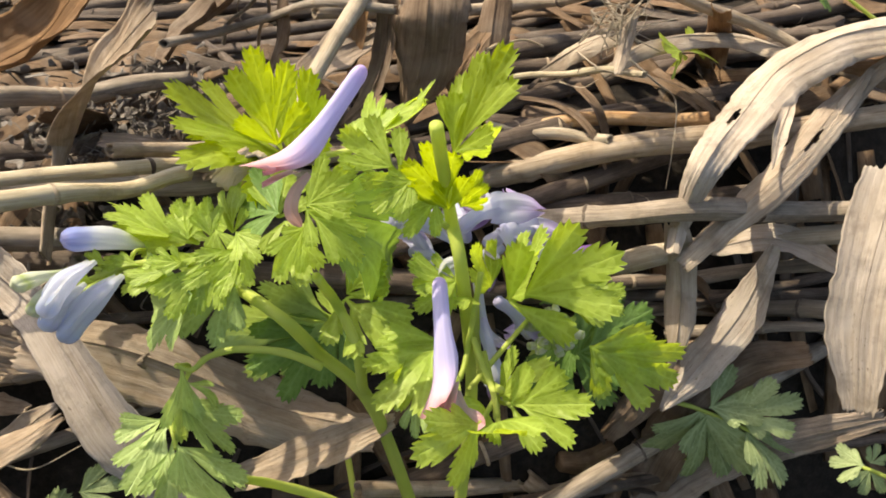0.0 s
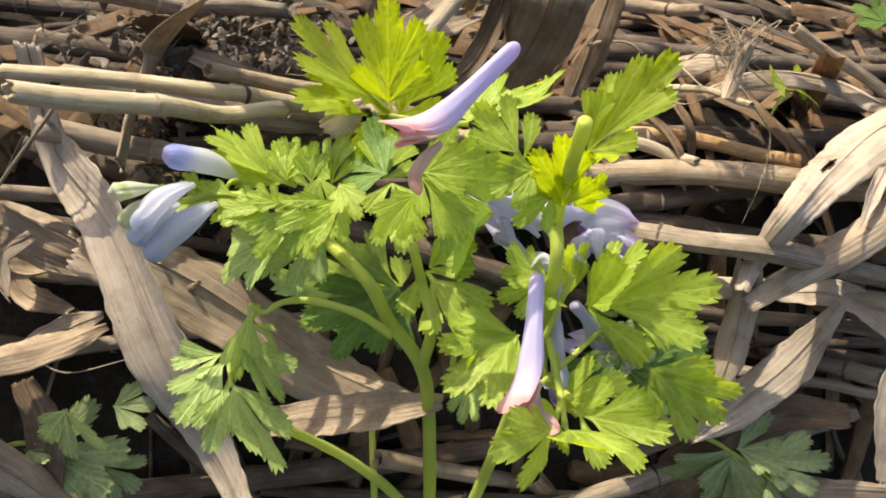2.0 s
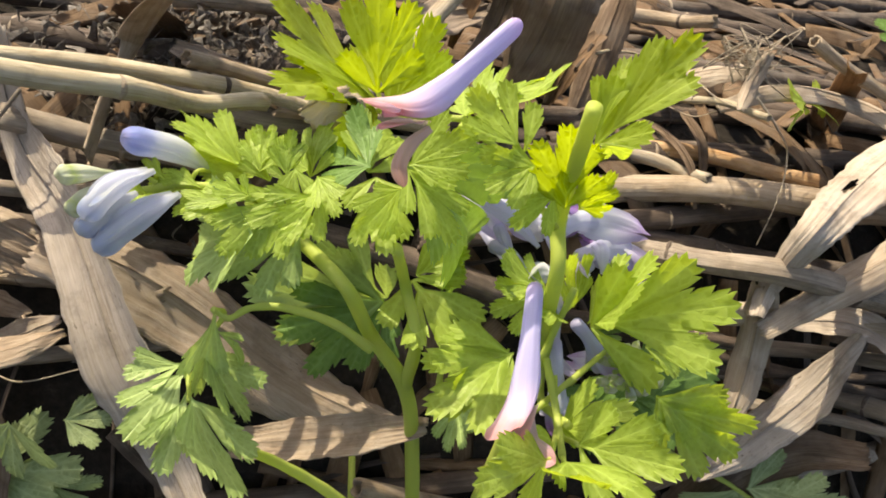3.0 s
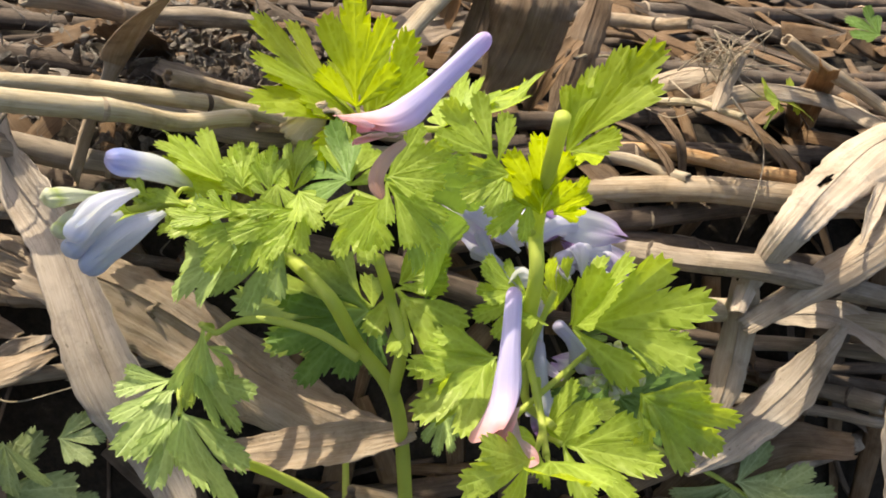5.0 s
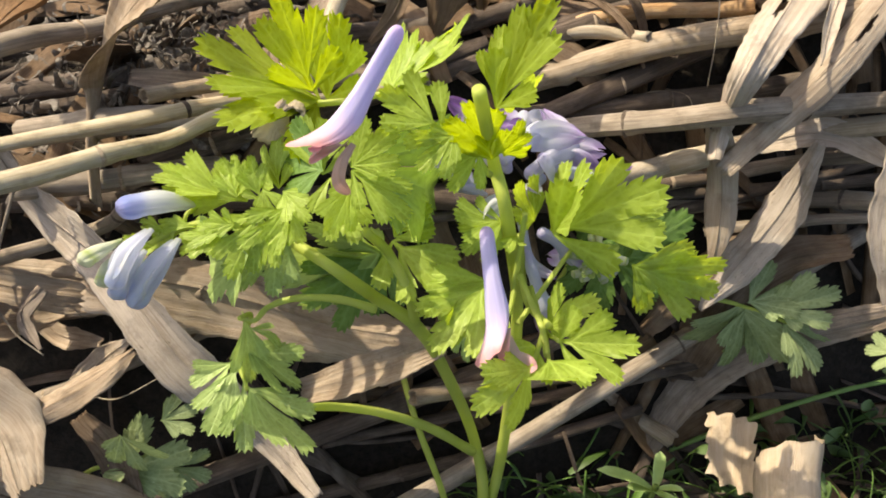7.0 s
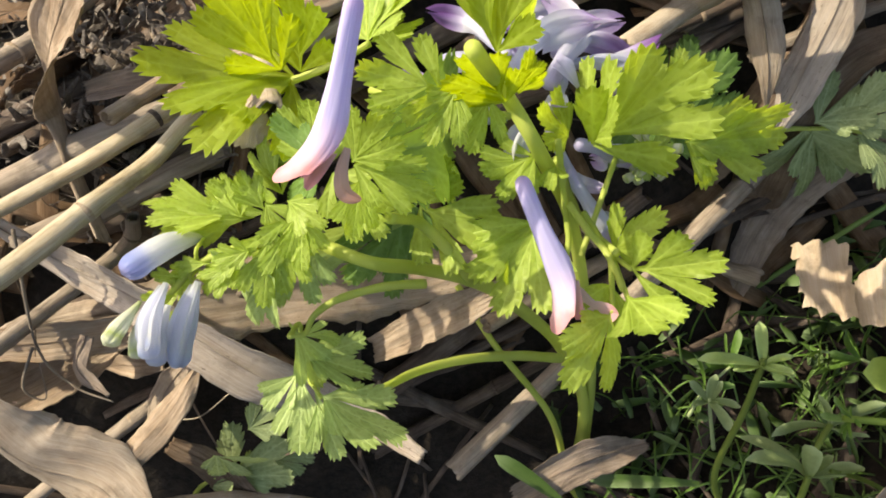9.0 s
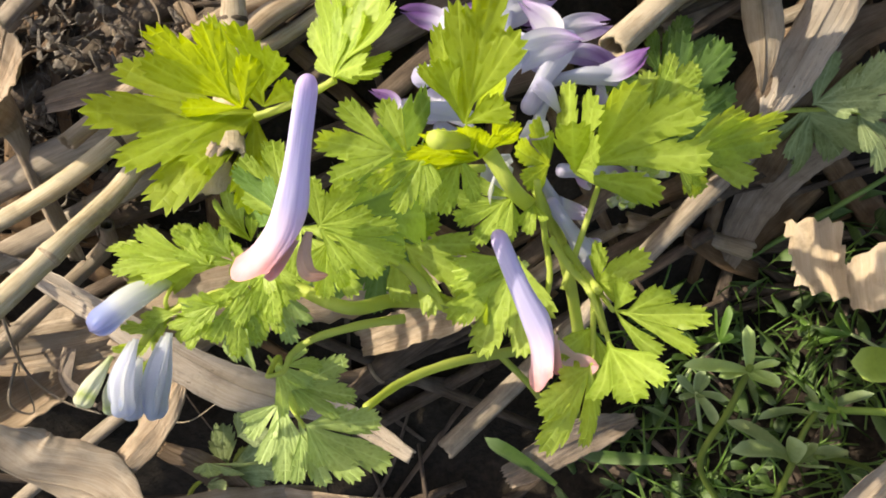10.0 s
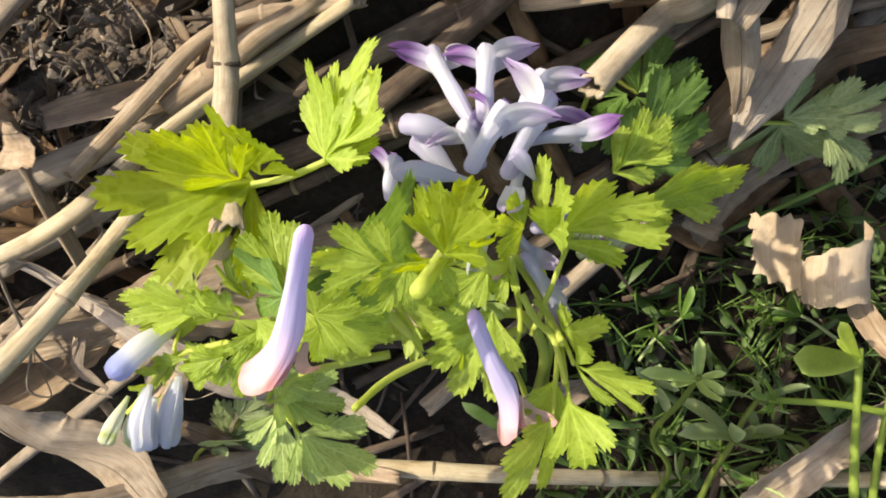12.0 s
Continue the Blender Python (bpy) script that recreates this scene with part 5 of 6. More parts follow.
petal_strip([(-0.0520, -0.0050, 0.1124), (-0.0556, -0.0098, 0.1114), (-0.0578, -0.0146, 0.1086)], .0015, "sky", 54, face=(-0.8, -0.4, 0.4))
bud([(-0.0575, -0.0050, 0.1115), (-0.0597, -0.0098, 0.1135), (-0.0606, -0.0132, 0.1148)], "pale", .55, 6)
bud([(-0.0555, -0.0060, 0.1105), (-0.0585, -0.0105, 0.1102), (-0.0595, -0.0140, 0.1090)], "pale", .58, 7)
bud([(-0.0535, -0.0060, 0.1095), (-0.0562, -0.0110, 0.1085), (-0.0578, -0.0150, 0.1065)], "sky", .66, 8)
blossom([(0.0131, 0.0333, 0.0938), (0.0094, 0.0446, 0.0911), (0.0056, 0.0558, 0.0861)], "white", 1.23, 11)
blossom([(0.0152, 0.0339, 0.0949), (0.0164, 0.0426, 0.0925), (0.0175, 0.0513, 0.0877)], "white", 1.30, 12)
blossom([(0.0112, 0.0232, 0.0995), (0.0157, 0.0285, 0.1001), (0.0203, 0.0338, 0.0983)], "white", 1.37, 13)
blossom([(0.0172, 0.0210, 0.0972), (0.0225, 0.0287, 0.0954), (0.0278, 0.0364, 0.0911)], "white", 1.37, 14)
blossom([(0.0214, 0.0286, 0.0926), (0.0277, 0.0290, 0.0902), (0.0341, 0.0294, 0.0853)], "white", 1.10, 15)
blossom([(0.0204, 0.0323, 0.0917), (0.0239, 0.0381, 0.0897), (0.0274, 0.0439, 0.0853)], "white", 1.10, 16)
blossom([(-0.0057, 0.0225, 0.0979), (-0.0044, 0.0265, 0.0988), (-0.0032, 0.0306, 0.0973)], "white", 0.98, 17)
blossom([(0.0133, 0.0247, 0.0954), (0.0122, 0.0299, 0.0953), (0.0110, 0.0351, 0.0928)], "white", 1.04, 18)
blossom([(0.0206, 0.0240, 0.0941), (0.0190, 0.0204, 0.0956), (0.0174, 0.0167, 0.0946)], "white", 0.91, 19)
# pale spurs standing out beside them
bud([(0.0088, 0.0349, 0.0907), (0.0034, 0.0372, 0.0939), (-0.0020, 0.0395, 0.0930)], "spur", 0.8, 21)
bud([(0.0056, 0.0287, 0.0861), (0.0022, 0.0335, 0.0881), (-0.0012, 0.0383, 0.0880)], "spur", 0.8, 22)
bud([(0.0225, 0.0197, 0.0960), (0.0215, 0.0224, 0.0992), (0.0205, 0.0251, 0.0984)], "spur", 0.5, 23)
blossom([(0.0190, 0.0125, 0.0895), (0.0230, 0.0125, 0.0859), (0.0270, 0.0125, 0.0800)], "white", 1.10, 20)
petal_strip([(0.0122, 0.0115, 0.0990), (0.0100, 0.0070, 0.1025), (0.0082, 0.0035, 0.1030)], .0019, "spur", 55, "pale lavender petal")
petal_strip([(0.0128, 0.0130, 0.0985), (0.0098, 0.0125, 0.0985), (0.0068, 0.0105, 0.0960)], .0017, "spur", 56, "pale lavender petal")
bud([(0.0100, 0.0231, 0.0963), (0.0040, 0.0252, 0.0998), (-0.0030, 0.0267, 0.1019)], "spur", 0.62, 27)
bud([(0.0085, 0.0205, 0.0930), (0.0050, 0.0212, 0.0945), (0.0005, 0.0220, 0.0952)], "spur", 0.50, 28)
bud([(0.0060, 0.0205, 0.0935), (0.0035, 0.0225, 0.0962), (0.0012, 0.0245, 0.0985)], "spur", 0.45, 29)
blossom([(0.0150, 0.0150, 0.0940), (0.0160, 0.0118, 0.0890), (0.0170, 0.0085, 0.0815)], "white", 0.72, 25)
blossom([(0.0160, 0.0085, 0.0880), (0.0178, 0.0035, 0.0842), (0.0196, -0.0015, 0.0780)], "white", 1.10, 26)
# young green bud cluster beside the flowers
def bud_cluster(heart, count, spread, seed):
    """Tiny pale buds crowded on short stalks round one point."""
    rng = random.Random(seed)
    heart = np.array(heart)
    for k in range(count):
        out = unit(np.array((rng.gauss(0, 1), rng.gauss(-0.3, 0.9), rng.gauss(0.5, 0.8))))
        foot = heart + out * spread * rng.uniform(0.1, 0.9)
        length = rng.uniform(0.0022, 0.0040)
        side = np.array((rng.gauss(0, 0.0004), rng.gauss(0, 0.0004), rng.gauss(0, 0.0004)))
        bud([foot, foot + out * length * 0.5 + side, foot + out * length], "pale", rng.uniform(0.24, 0.36), seed + k)


bud_cluster((0.0313, 0.0088, 0.0827), 26, 0.0042, 300)
# torn scrap of dry leaf caught behind the upper flower
dryleaf([(-0.0351, 0.0157, 0.1173), (-0.0318, 0.016, 0.1208), (-0.0285, 0.0196, 0.1217)], .0046, "peach", 201, cup=0.9)
stem([(-0.0022, -0.0029, 0.0805), (-0.0032, 0.0014, 0.0873), (-0.006, 0.0089, 0.0904)], .0006, .0005)
stem([(0.0137, -0.007, 0.0835), (0.0193, 0.0004, 0.0853), (0.0265, 0.011, 0.0861)], .0006, .0005)
frill = random.Random(14)
for k in range(9):
    heart = np.array((0.0313, 0.0088, 0.0827))
    out = unit(np.array((frill.gauss(0.1, 0.8), frill.gauss(-0.4, 0.7), frill.gauss(0.4, 0.6))))
    leaflet([heart + out * 0.0012, heart + out * frill.uniform(0.0045, 0.0065)], 0.4, 3, 141 + k, material=LEAF_PALE)
# hanging leaf on its bent stalk
stem([(-0.0400, -0.0100, 0.0930), (-0.0408, -0.0051, 0.0868), (-0.0445, -0.0100, 0.0800), (-0.0415, -0.0175, 0.0785)], .00055, .0004)
for ends, wide, lobes, seed, face in (
        (((-0.0450, -0.0110, 0.0795), (-0.0528, -0.0172, 0.0812)), 0.50, 3, 402, (0.34, -0.09, 0.93)),
        (((-0.0445, -0.0115, 0.0795), (-0.0482, -0.0268, 0.0780)), 0.42, 3, 401, (0.30, -0.06, 0.95)),
        (((-0.0425, -0.0160, 0.0788), (-0.0412, -0.0290, 0.0742)), 0.36, 3, 403, (0.30, 0.10, 0.95)),
        (((-0.0418, -0.0170, 0.0785), (-0.0280, -0.0268, 0.0700)), 0.46, 4, 404, (0.60, 0.20, 0.75)),
        (((-0.0432, -0.0090, 0.0812), (-0.0326, -0.0128, 0.0712)), 0.50, 4, 405, (0.66, 0.28, 0.70)),
        (((-0.0418, -0.0062, 0.0850), (-0.0360, -0.0050, 0.0775)), 0.40, 3, 406, (0.69, 0.30, 0.65)),
        (((-0.0425, -0.0045, 0.0880), (-0.0412, -0.0150, 0.0765)), 0.34, 3, 407, (0.90, -0.20, 0.38))):
    leaflet(ends, wide, lobes, seed, tilt=0, face=face, droop=0.04, material=LEAF_PALE)
# the branch goes on into the bud cluster
stem([(-0.0319, 0.0046, 0.1002), (-0.0326, -0.0009, 0.1081), (-0.0376, 0.0009, 0.1093)], .0010, .0007)
leaflet([(-0.0457, -0.0003, 0.109), (-0.0517, 0.0003, 0.111)], .25, 3, 161)
leaflet([(-0.0485, 0.0001, 0.1074), (-0.0541, -0.0018, 0.1089)], .25, 3, 162)
leaflet([(-0.0498, -0.0001, 0.1062), (-0.0549, -0.0027, 0.107)], .25, 3, 163)
leaflet([(-0.0428, 0.0001, 0.1087), (-0.0471, -0.0023, 0.1054)], .30, 3, 164)
# ---- the plants of the shaded hollow ----
def cleavers(pts, whorl, seed, reach, leaves, material, thick=0.0006):
    """A square sticky stem with whorls of narrow blunt leaves."""
    rng = random.Random(seed)
    HOST[0] = thing("cleavers_plant", "green cleavers with whorls of narrow leaves in the shade", "weed", "cleavers")
    line = catmull(pts, 10)
    me = mesh_of("stem", *tube(line, [thick * (1 - 0.3 * f) for f in np.linspace(0, 1, len(line))], 8), STALK_WEED if thick > 0.0011 else STALK_DIM if thick > 0.0008 else LEAF_DULL)
    part("stem", me, HOST[0])
    for at in whorl:
        i = min(len(line) - 2, int(at * (len(line) - 1)))
        c, t = line[i], unit(line[i + 1] - line[i])
        a = unit(np.cross(t, (0.3, 0.5, 0.8)))
        b = np.cross(t, a)
        spin = rng.uniform(0, 6)
        for k in range(leaves):
            an = spin + 2 * math.pi * k / leaves + rng.uniform(-0.4, 0.4)
            out = unit(math.cos(an) * a + math.sin(an) * b + t * rng.uniform(-0.1, 1.5))
            narrow_leaf(c, out, t, reach * rng.uniform(0.45, 1.25) * (0.8 + 0.3 * (1 - at)), rng, rng.uniform(0.12, 0.18), material)
    return HOST[0]


def narrow_leaf(base, out, up, length, rng, half=0.14, material=None, name="leaf"):
    n = unit(up - out * np.dot(up, out))
    side = np.cross(out, n)
    rows, v, u, f = 9, [], [], []
    bend, sway = rng.uniform(-0.3, 0.6), rng.uniform(-0.25, 0.25)
    for i in range(rows + 1):
        q = i / rows
        hw = length * half * (0.25 + 0.75 * math.sin(math.pi * min(1, q * 0.62 + 0.02))) * (1 - max(0, (q - 0.82) / 0.18) ** 2 * 0.92)
        c = base + out * (length * q) - n * (bend * length * q * q) + side * (sway * length * q * q)
        for k, x in enumerate((-1, -0.5, 0, 0.5, 1)):
            v.append(c + side * (x * hw) + n * (abs(x) * hw * 0.35))
            u.append((0.5 + 0.5 * x, q))
    for i in range(rows):
        for k in range(4):
            f.append((i * 5 + k, i * 5 + k + 1, (i + 1) * 5 + k + 1, (i + 1) * 5 + k))
    return part(name, mesh_of(name, v, f, u, material or LEAF_PALE), HOST[0])


cleavers([(0.0210, -0.0607, -0.0505), (0.0300, -0.0490, -0.0340), (0.0283, -0.0359, -0.0087), (0.0384, -0.0267, 0.0205), (0.0440, -0.0210, 0.0370)], (0.98,), 3, 0.0135, 7, LEAF_PALE, 0.0010)
cleavers([(0.0317, -0.0264, -0.0179), (0.0322, -0.0224, 0.0011), (0.0325, -0.0203, 0.0127)], (0.95,), 4, 0.0085, 8, LEAF_DULL, 0.0006)
cleavers([(0.0346, -0.0652, -0.0458), (0.0426, -0.0514, -0.0247), (0.0500, -0.0410, -0.0050), (0.0544, -0.0349, -0.0015), (0.0600, -0.0300, -0.0020)], (0.52, 0.97), 5, 0.0155, 6, LEAF_DULL, 0.0010)
cleavers([(0.0669, -0.0699, -0.0342), (0.0697, -0.0567, -0.0321), (0.0730, -0.0480, -0.0330), (0.0659, -0.0434, -0.0198), (0.0563, -0.0404, -0.0074)], (0.28,), 6, 0.011, 6, LEAF_DULL, 0.0009)
cleavers([(0.0754, -0.0681, -0.0089), (0.0802, -0.0509, -0.0076), (0.0852, -0.0342, -0.0051), (0.0892, -0.0217, -0.0043)], (), 7, 0.0175, 0, LEAF, 0.0014)
for end, half, seed in (((0.0706, -0.0219, 0.0016), 0.24, 71), ((0.0839, -0.0131, 0.0002), 0.14, 72), ((0.0834, -0.0180, -0.0009), 0.12, 73)):
    foot = np.array((0.0881, -0.0253, -0.0038))
    narrow_leaf(foot, unit(np.array(end) - foot), np.array((0.1, -0.3, 0.9)), np.linalg.norm(np.array(end) - foot), random.Random(seed), half, LEAF)
cleavers([(0.1015, -0.0449, -0.0121), (0.0820, -0.0364, -0.0049), (0.0617, -0.0308, 0.0038)], (0.97,), 14, 0.0075, 8, LEAF_SHADED, 0.0012)
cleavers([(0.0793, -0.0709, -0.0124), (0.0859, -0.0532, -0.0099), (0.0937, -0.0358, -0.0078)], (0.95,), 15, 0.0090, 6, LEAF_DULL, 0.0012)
# these whorls use the leaf copy with shade in its colour
cleavers([(0.004, -0.0586, -0.0401), (0.018, -0.0467, -0.0497), (0.0228, -0.0355, -0.0467)], (0.3,0.6,0.95), 9, .009, 7, LEAF_SHADED)
cleavers([(0.0359, -0.0635, -0.0661), (0.0323, -0.0523, -0.0448), (0.0332, -0.0447, -0.0433)], (0.4,0.95), 10, .009, 7, LEAF_SHADED)
cleavers([(0.0619, -0.0613, -0.0263), (0.0542, -0.056, -0.0332), (0.0488, -0.0526, -0.0419)], (0.4,0.95), 11, .008, 7, LEAF_SHADED)
cleavers([(0.0288, -0.0128, -0.0326), (0.036, -0.0066, -0.0307), (0.0467, -0.0012, -0.0311)], (0.5,0.95), 12, .013, 7, LEAF_SHADED)
cleavers([(0.0904, -0.0178, -0.0345), (0.0828, -0.0087, -0.0353), (0.0721, -0.0026, -0.0345)], (0.5,0.95), 13, .013, 7, LEAF_SHADED)
def undergrowth():
    """Small dim seedlings and grass tips that fill the hollow."""
    rng = random.Random(31)
    pieces = []
    for _ in range(760):
        x, y = rng.uniform(-0.02, 0.16), rng.uniform(-0.11, 0.035)
        if y > 0.01 + 0.2 * x:
            continue
        if x < 0.055 and rng.random() < 0.3:
            continue
        c = np.array((x, y, bank(x, y)))
        top = c + np.array((rng.gauss(0, 0.006), rng.gauss(0, 0.006), rng.uniform(0.004, 0.022) * (0.6 if x < 0.055 else 1.0)))
        out = unit(np.array((rng.gauss(0, 1), rng.gauss(0, 1), rng.uniform(-0.1, 0.6))))
        ln = rng.uniform(0.005, 0.017)
        line = catmull([c, (c + top) / 2 + out * 0.001, top, top + out * ln * 0.5, top + out * ln - np.array((0, 0, ln * 0.2))], 3)
        k = len(line)
        wide = rng.uniform(0.0006, 0.0022)
        rad = [0.0003 if i < k * 0.5 else 0.0003 + wide * math.sin(math.pi * (i - k * 0.5) / (k * 0.5)) for i in range(k)]
        pieces.append(tube(line, rad, 6, 0.14, up=(0, 0, 1), vscale=1.0))
    # the dim leaf colour brings the hollow's shade with it
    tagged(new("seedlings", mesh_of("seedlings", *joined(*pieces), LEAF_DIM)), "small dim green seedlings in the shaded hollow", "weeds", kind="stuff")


undergrowth()


def strands():
    """Thin curling stems of the weeds in the hollow."""
    rng = random.Random(47)
    pieces = []
    for _ in range(330):
        x, y = rng.uniform(0.0, 0.15), rng.uniform(-0.10, 0.02)
        c = np.array((x, y, bank(x, y)))
        way = rng.uniform(0, 6.28)
        out = np.array((math.cos(way), math.sin(way), 0.0)) * rng.uniform(0.006, 0.02)
        up = np.array((0, 0, rng.uniform(0.006, 0.024)))
        curl = np.array((-out[1], out[0], 0)) * rng.uniform(-0.6, 0.6)
        line = catmull([c, c + 0.3 * out + 0.7 * up, c + 0.8 * out + up + 0.4 * curl, c + 1.3 * out + 0.6 * up + curl], 5)
        pieces.append(tube(line, [rng.uniform(0.0002, 0.0004)] * len(line), 5, vscale=1.0))
    # strands share the darker leaf colour that stands in for shade
    tagged(new("weed_strands", mesh_of("weed_strands", *joined(*pieces), LEAF_SHADED)), "thin curling green stems in the shaded hollow", "weeds", kind="stuff")


strands()
HOST[0] = thing("corydalis_shoot", "young corydalis with dull green cut leaves in the shade", "wild flower")
MATERIAL[0] = LEAF_DULL
stem([(0.0565, 0.0424, 0.0286), (0.0745, 0.0408, 0.0242), (0.0803, 0.0401, 0.0222)], .0008, .0006)
stem([(0.0803, 0.0401, 0.0222), (0.0875, 0.0383, 0.0201), (0.0936, 0.0359, 0.0182)], .0006, .0005)
leaflet([(0.0795, 0.0406, 0.0231), (0.08, 0.0354, -0.0014)], .75, 4, 201)
leaflet([(0.0819, 0.0405, 0.0231), (0.0969, 0.0418, 0.0295)], .7, 4, 202)
leaflet([(0.0889, 0.0388, 0.022), (0.1062, 0.0373, 0.0296)], .5, 4, 203)
leaflet([(0.0921, 0.0365, 0.0186), (0.1038, 0.0258, 0.0085)], .7, 4, 204)
leaflet([(0.0812, 0.0399, 0.0219), (0.0896, 0.0319, 0.0009)], .7, 4, 205)
HOST[0] = thing("corydalis_shoot", "small corydalis leaf at the edge of the litter", "wild flower")
stem([(0.1297, 0.0124, 0.0222), (0.1219, 0.0197, 0.0213), (0.1177, 0.0229, 0.0205)], .0007, .0005)
leaflet([(0.1188, 0.0225, 0.0211), (0.1114, 0.0263, 0.0183)], .8, 4, 206)
leaflet([(0.1199, 0.0225, 0.0223), (0.1223, 0.0246, 0.0269)], .8, 4, 207)
leaflet([(0.1198, 0.0215, 0.0212), (0.1184, 0.017, 0.0151)], .8, 4, 208)
# darker leaf copy: the half shade here is put into the colour
MATERIAL[0] = LEAF_SHADED
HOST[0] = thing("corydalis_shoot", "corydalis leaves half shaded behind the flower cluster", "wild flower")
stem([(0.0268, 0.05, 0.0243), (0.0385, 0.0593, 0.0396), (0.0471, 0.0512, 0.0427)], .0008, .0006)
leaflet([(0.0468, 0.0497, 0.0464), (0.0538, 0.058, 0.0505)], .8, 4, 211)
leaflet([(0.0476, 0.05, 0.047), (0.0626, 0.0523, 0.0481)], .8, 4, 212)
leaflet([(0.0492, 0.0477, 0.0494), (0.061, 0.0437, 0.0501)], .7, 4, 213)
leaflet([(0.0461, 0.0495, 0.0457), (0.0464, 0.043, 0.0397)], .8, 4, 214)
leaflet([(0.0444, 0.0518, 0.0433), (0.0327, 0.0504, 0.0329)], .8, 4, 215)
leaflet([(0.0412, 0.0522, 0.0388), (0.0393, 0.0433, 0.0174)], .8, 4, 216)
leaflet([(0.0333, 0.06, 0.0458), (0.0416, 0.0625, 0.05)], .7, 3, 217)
MATERIAL[0] = LEAF_DULL
HOST[0] = thing("corydalis_shoot", "dull green corydalis leaves low in the hollow", "wild flower")
stem([(-0.1008, -0.0247, 0.0364), (-0.0964, -0.0169, 0.039), (-0.0906, -0.014, 0.0387)], .0007, .0005)
leaflet([(-0.0931, -0.0159, 0.0376), (-0.0854, -0.0128, 0.0385)], .7, 4, 221)
leaflet([(-0.0904, -0.0131, 0.0328), (-0.0727, -0.0094, 0.0369)], .8, 4, 222)
leaflet([(-0.0907, -0.0139, 0.0312), (-0.0781, -0.0135, 0.0199)], .8, 4, 223)
leaflet([(-0.0795, -0.0102, 0.0289), (-0.0698, -0.0118, 0.0241)], .7, 4, 224)
leaflet([(-0.0733, -0.0093, 0.0519), (-0.0656, -0.0048, 0.0494)], .8, 4, 225)
leaflet([(-0.0816, -0.0137, 0.0535), (-0.0808, -0.0166, 0.039)], .7, 4, 226)
HOST[0] = thing("corydalis_shoot", "small fresh green seedling leaves between the reeds", "wild flower")
MATERIAL[0] = LEAF
stem([(0.0733, 0.1034, 0.0968), (0.0753, 0.1076, 0.1003), (0.0756, 0.1072, 0.1036)], .0004, .0003)
leaflet([(0.0756, 0.1072, 0.1036), (0.0673, 0.1015, 0.1073)], .7, 3, 231)
leaflet([(0.0756, 0.1072, 0.1036), (0.0767, 0.1081, 0.0979)], .7, 3, 232)
leaflet([(0.0765, 0.108, 0.1036), (0.0878, 0.1194, 0.101)], .6, 3, 233)
MATERIAL[0] = LEAF
# ---- rolled sheath, wiry scraps and a long grass stem ----
def rolled_sheath(pts, radius, arc, seed, tone="pale"):
    """A torn piece of dry stalk sheath, rolled lengthwise, with a ragged flap."""
    rng = random.Random(seed)
    ob = thing("reed_sheath", "torn peach-coloured dry reed sheath, rolled up", "dry sheath")
    line = catmull(pts[:2], 14)
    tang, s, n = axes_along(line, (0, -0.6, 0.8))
    rows, cols = len(line), 26
    v, u, f = [], [], []
    for i, c in enumerate(line):
        q = i / (rows - 1)
        for k in range(cols + 1):
            g = k / cols
            a = (g - 0.5) * arc
            rr = radius * (1 - 0.35 * g) * (1 + 0.03 * math.sin(7 * q + 5 * g))
            rag = 0.0
            if i in (0, rows - 1):
                rag = 0.0006 * math.sin(9 * g + i) + 0.0004 * math.sin(31 * g) + rng.uniform(-0.0003, 0.0003)
            v.append(c + s[i] * (rr * math.sin(a)) + n[i] * (rr * math.cos(a)) + tang[i] * (rag + (g - 0.5) * 0.011 * (1 - q)))
            u.append((g * 0.03, q * 0.03))
    w = cols + 1
    for i in range(rows - 1):
        for k in range(cols):
            f.append((i * w + k, i * w + k + 1, (i + 1) * w + k + 1, (i + 1) * w + k))
    part("roll", mesh_of("roll", v, f, u, BLADE[tone]), ob)
    flap = [np.array(p) for p in pts[2:]]
    v, u, f = [], [], []
    for i in range(13):
        for k in range(9):
            a, b = i / 12, k / 8
            p = (1 - a) * ((1 - b) * flap[0] + b * flap[1]) + a * ((1 - b) * flap[3] + b * flap[2])
            rag = 0.0009 * math.sin(1.9 * i + 2.3 * k) + rng.uniform(-0.0003, 0.0003) if i in (0, 12) or k in (0, 8) else 0
            v.append(p + np.array((rag, rag, 0.0015 * math.sin(3 * a + 4 * b) + 0.0007 * math.sin(14 * b))))
            u.append((b * 0.02, a * 0.02))
    for i in range(12):
        for k in range(8):
            f.append((i * 9 + k, i * 9 + k + 1, (i + 1) * 9 + k + 1, (i + 1) * 9 + k))
    part("flap", mesh_of("flap", v, f, u, BLADE["peach"]), ob, "flat torn flap")
    return ob


rolled_sheath([(0.0906, 0.0091, -0.0059), (0.0869, -0.0063, -0.0121), (0.0726, 0.0242, -0.0138), (0.086, 0.0187, -0.0086), (0.081, -0.003, -0.0147), (0.0703, 0.0072, -0.0188)], .0112, 3.9, 3, "peach")


def wisp(pts, r, tone="pale", label="thin dry plant fibre caught on the litter"):
    line = catmull(pts, 12)
    me = mesh_of("dry_fibre", *tube(line, [r * (1 - 0.6 * f) for f in np.linspace(0, 1, len(line))], 6), STRAW[tone])
    return tagged(new("dry_fibre", me), label, "fibre", "dry fibres")


wisp([(0.0564, 0.0864, 0.1103), (0.0642, 0.0865, 0.1036), (0.0735, 0.0972, 0.0928), (0.0706, 0.0821, 0.0876), (0.0694, 0.0775, 0.0746)], .00035)
wisp([(0.0457, 0.114, 0.1018), (0.0493, 0.0919, 0.1057), (0.054, 0.0834, 0.108), (0.0584, 0.0835, 0.1091)], .00025)
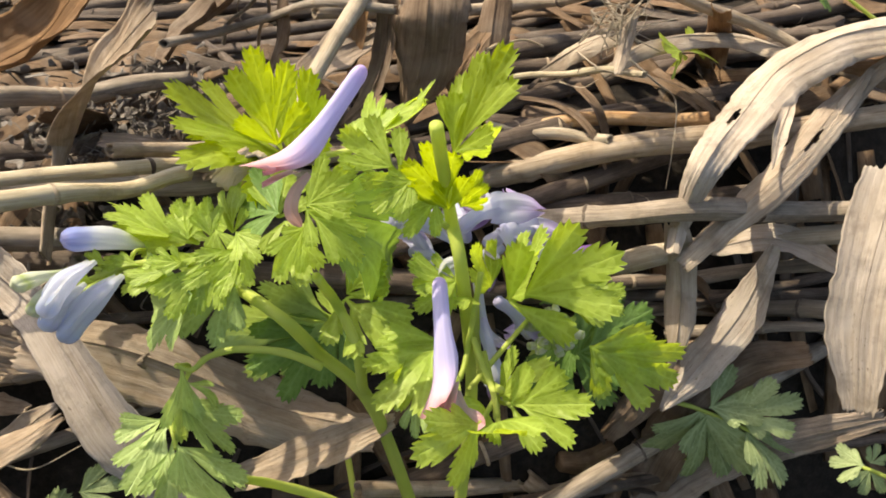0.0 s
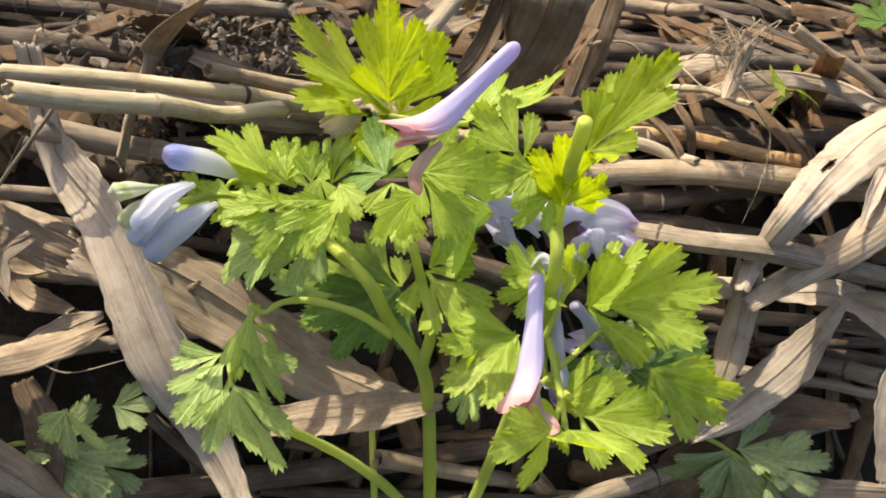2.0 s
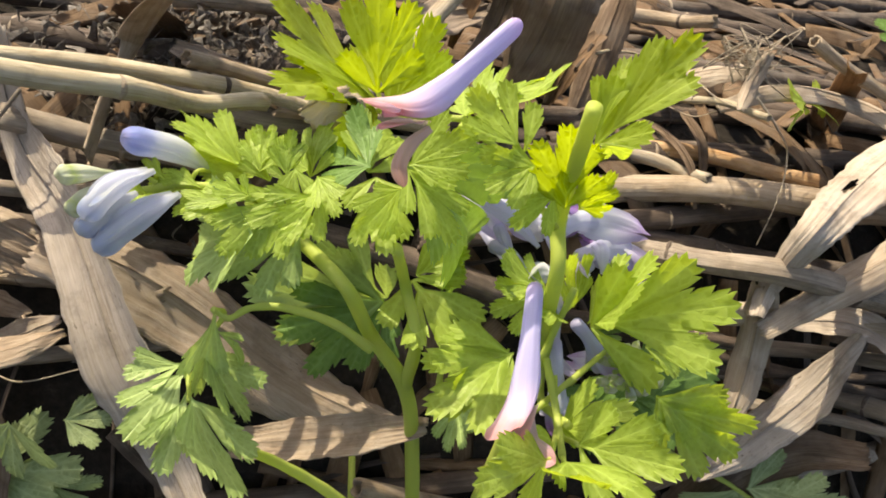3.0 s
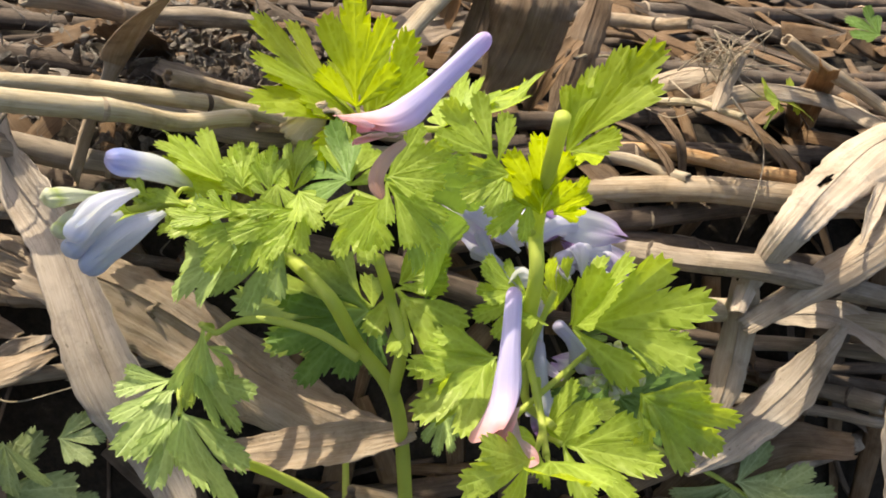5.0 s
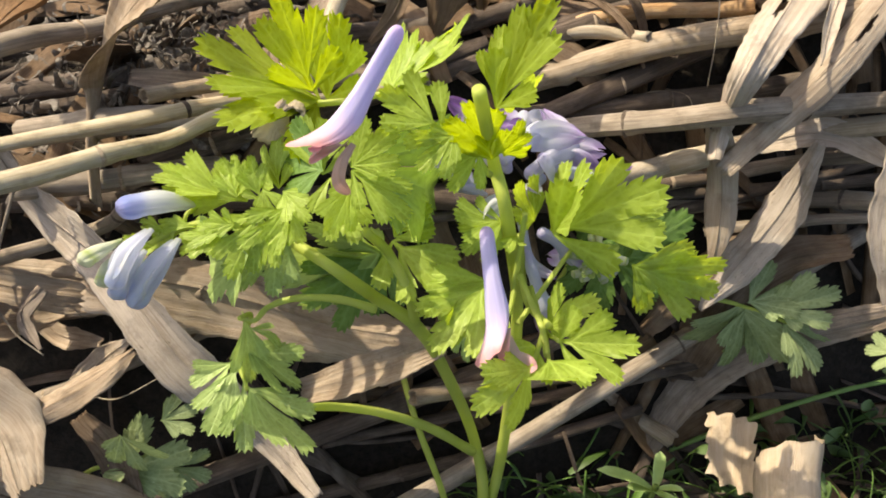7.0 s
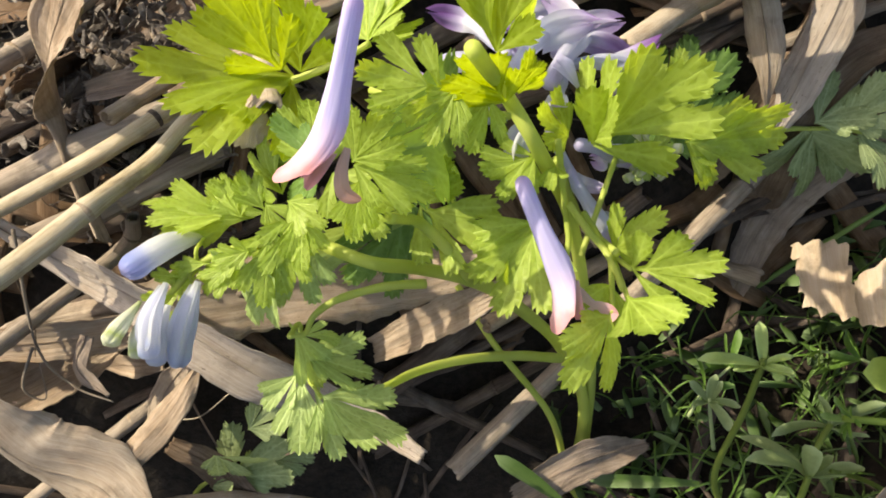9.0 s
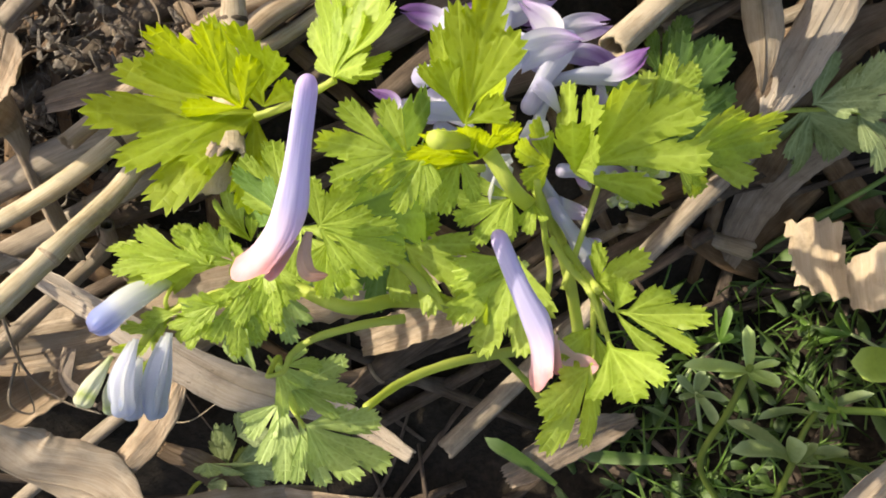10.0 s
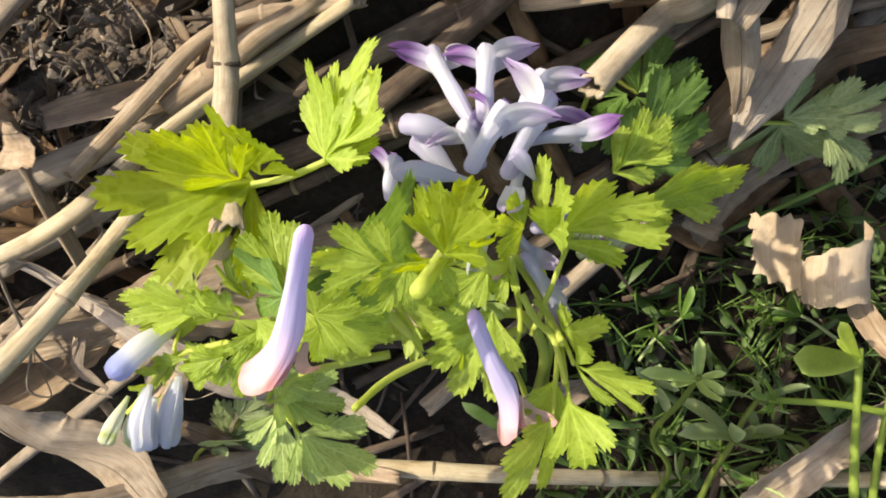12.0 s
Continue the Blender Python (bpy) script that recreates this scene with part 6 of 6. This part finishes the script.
wisp([(0.0405, 0.1086, 0.0941), (0.0456, 0.0952, 0.0983), (0.0491, 0.0887, 0.1038)], .00025)
wisp([(-0.0999, 0.002, 0.0465), (-0.0884, -0.0017, 0.0496), (-0.0725, -0.002, 0.0596)], .00025)
wisp([(-0.1014, 0.0326, 0.0986), (-0.1139, 0.0164, 0.0766), (-0.1085, 0.0066, 0.0701), (-0.1003, 0.0013, 0.0658)], .00045, "grey")
wisp([(-0.1143, 0.0157, 0.0772), (-0.1177, 0.007, 0.0753), (-0.115, 0.0049, 0.071), (-0.1132, 0.0119, 0.0759)], .00040, "grey")
wisp([(-0.1083, 0.0284, 0.0911), (-0.1158, 0.0227, 0.0762), (-0.1144, 0.0136, 0.076)], .00035, "dark")
wisp([(-0.0565, 0.0827, 0.1017), (-0.0538, 0.075, 0.0995), (-0.0546, 0.0668, 0.0996), (-0.0581, 0.0641, 0.1003)], .00030, "tan")
wisp([(-0.0577, 0.1221, 0.1063), (-0.0583, 0.1176, 0.1151), (-0.053, 0.111, 0.1239)], .00030, "grey")
wisp([(0.0724, 0.1045, 0.1042), (0.0893, 0.1261, 0.0942), (0.1029, 0.1332, 0.0809)], .00030, "dark")
wisp([(0.0506, 0.0847, 0.0664), (0.057, 0.0851, 0.0685), (0.0658, 0.0828, 0.068), (0.0678, 0.0784, 0.0635)], .00030, "tan")
knot = random.Random(9)
for _ in range(16):
    c = np.array((0.0555, 0.099, 0.116))
    wisp([tuple(c + np.array((knot.gauss(0, 0.005), knot.gauss(0, 0.004), knot.gauss(0, 0.004)))) for _ in range(5)], 0.00022, "pale")
HOST[0] = thing("grass_plant", "long arching green grass stem in the shaded hollow", "grass")
stem([(0.0586, 0.0241, -0.0444), (0.0921, 0.0276, -0.0222), (0.1189, 0.0334, -0.0173), (0.142, 0.0385, -0.0186)], .0009, .0007, LEAF_SHADED)
# both blades take the dim leaf colour, which holds the hollow's shade
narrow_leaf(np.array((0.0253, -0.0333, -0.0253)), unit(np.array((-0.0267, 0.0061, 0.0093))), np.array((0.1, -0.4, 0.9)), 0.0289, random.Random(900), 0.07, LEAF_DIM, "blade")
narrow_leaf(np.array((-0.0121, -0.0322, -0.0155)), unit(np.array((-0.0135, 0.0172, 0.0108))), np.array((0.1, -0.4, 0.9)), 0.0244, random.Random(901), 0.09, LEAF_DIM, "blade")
MATERIAL[0] = LEAF_SHADED
HOST[0] = thing("corydalis_shoot", "green corydalis leaves growing behind the reed mat", "wild flower")
stem([(0.135, 0.1164, 0.1079), (0.1209, 0.1225, 0.117), (0.1133, 0.1252, 0.1206)], .0006, .0004)
leaflet([(0.1125, 0.1235, 0.1213), (0.1015, 0.1262, 0.1246)], .7, 4, 241)
leaflet([(0.1131, 0.1233, 0.1218), (0.1145, 0.1231, 0.1324)], .7, 4, 242)
leaflet([(0.1145, 0.1229, 0.1199), (0.1221, 0.1198, 0.1239)], .7, 4, 243)
leaflet([(0.1149, 0.1228, 0.1191), (0.1226, 0.1196, 0.1108)], .7, 4, 244)
leaflet([(0.1018, 0.1278, 0.1203), (0.0918, 0.1289, 0.1244)], .7, 4, 245)
MATERIAL[0] = LEAF
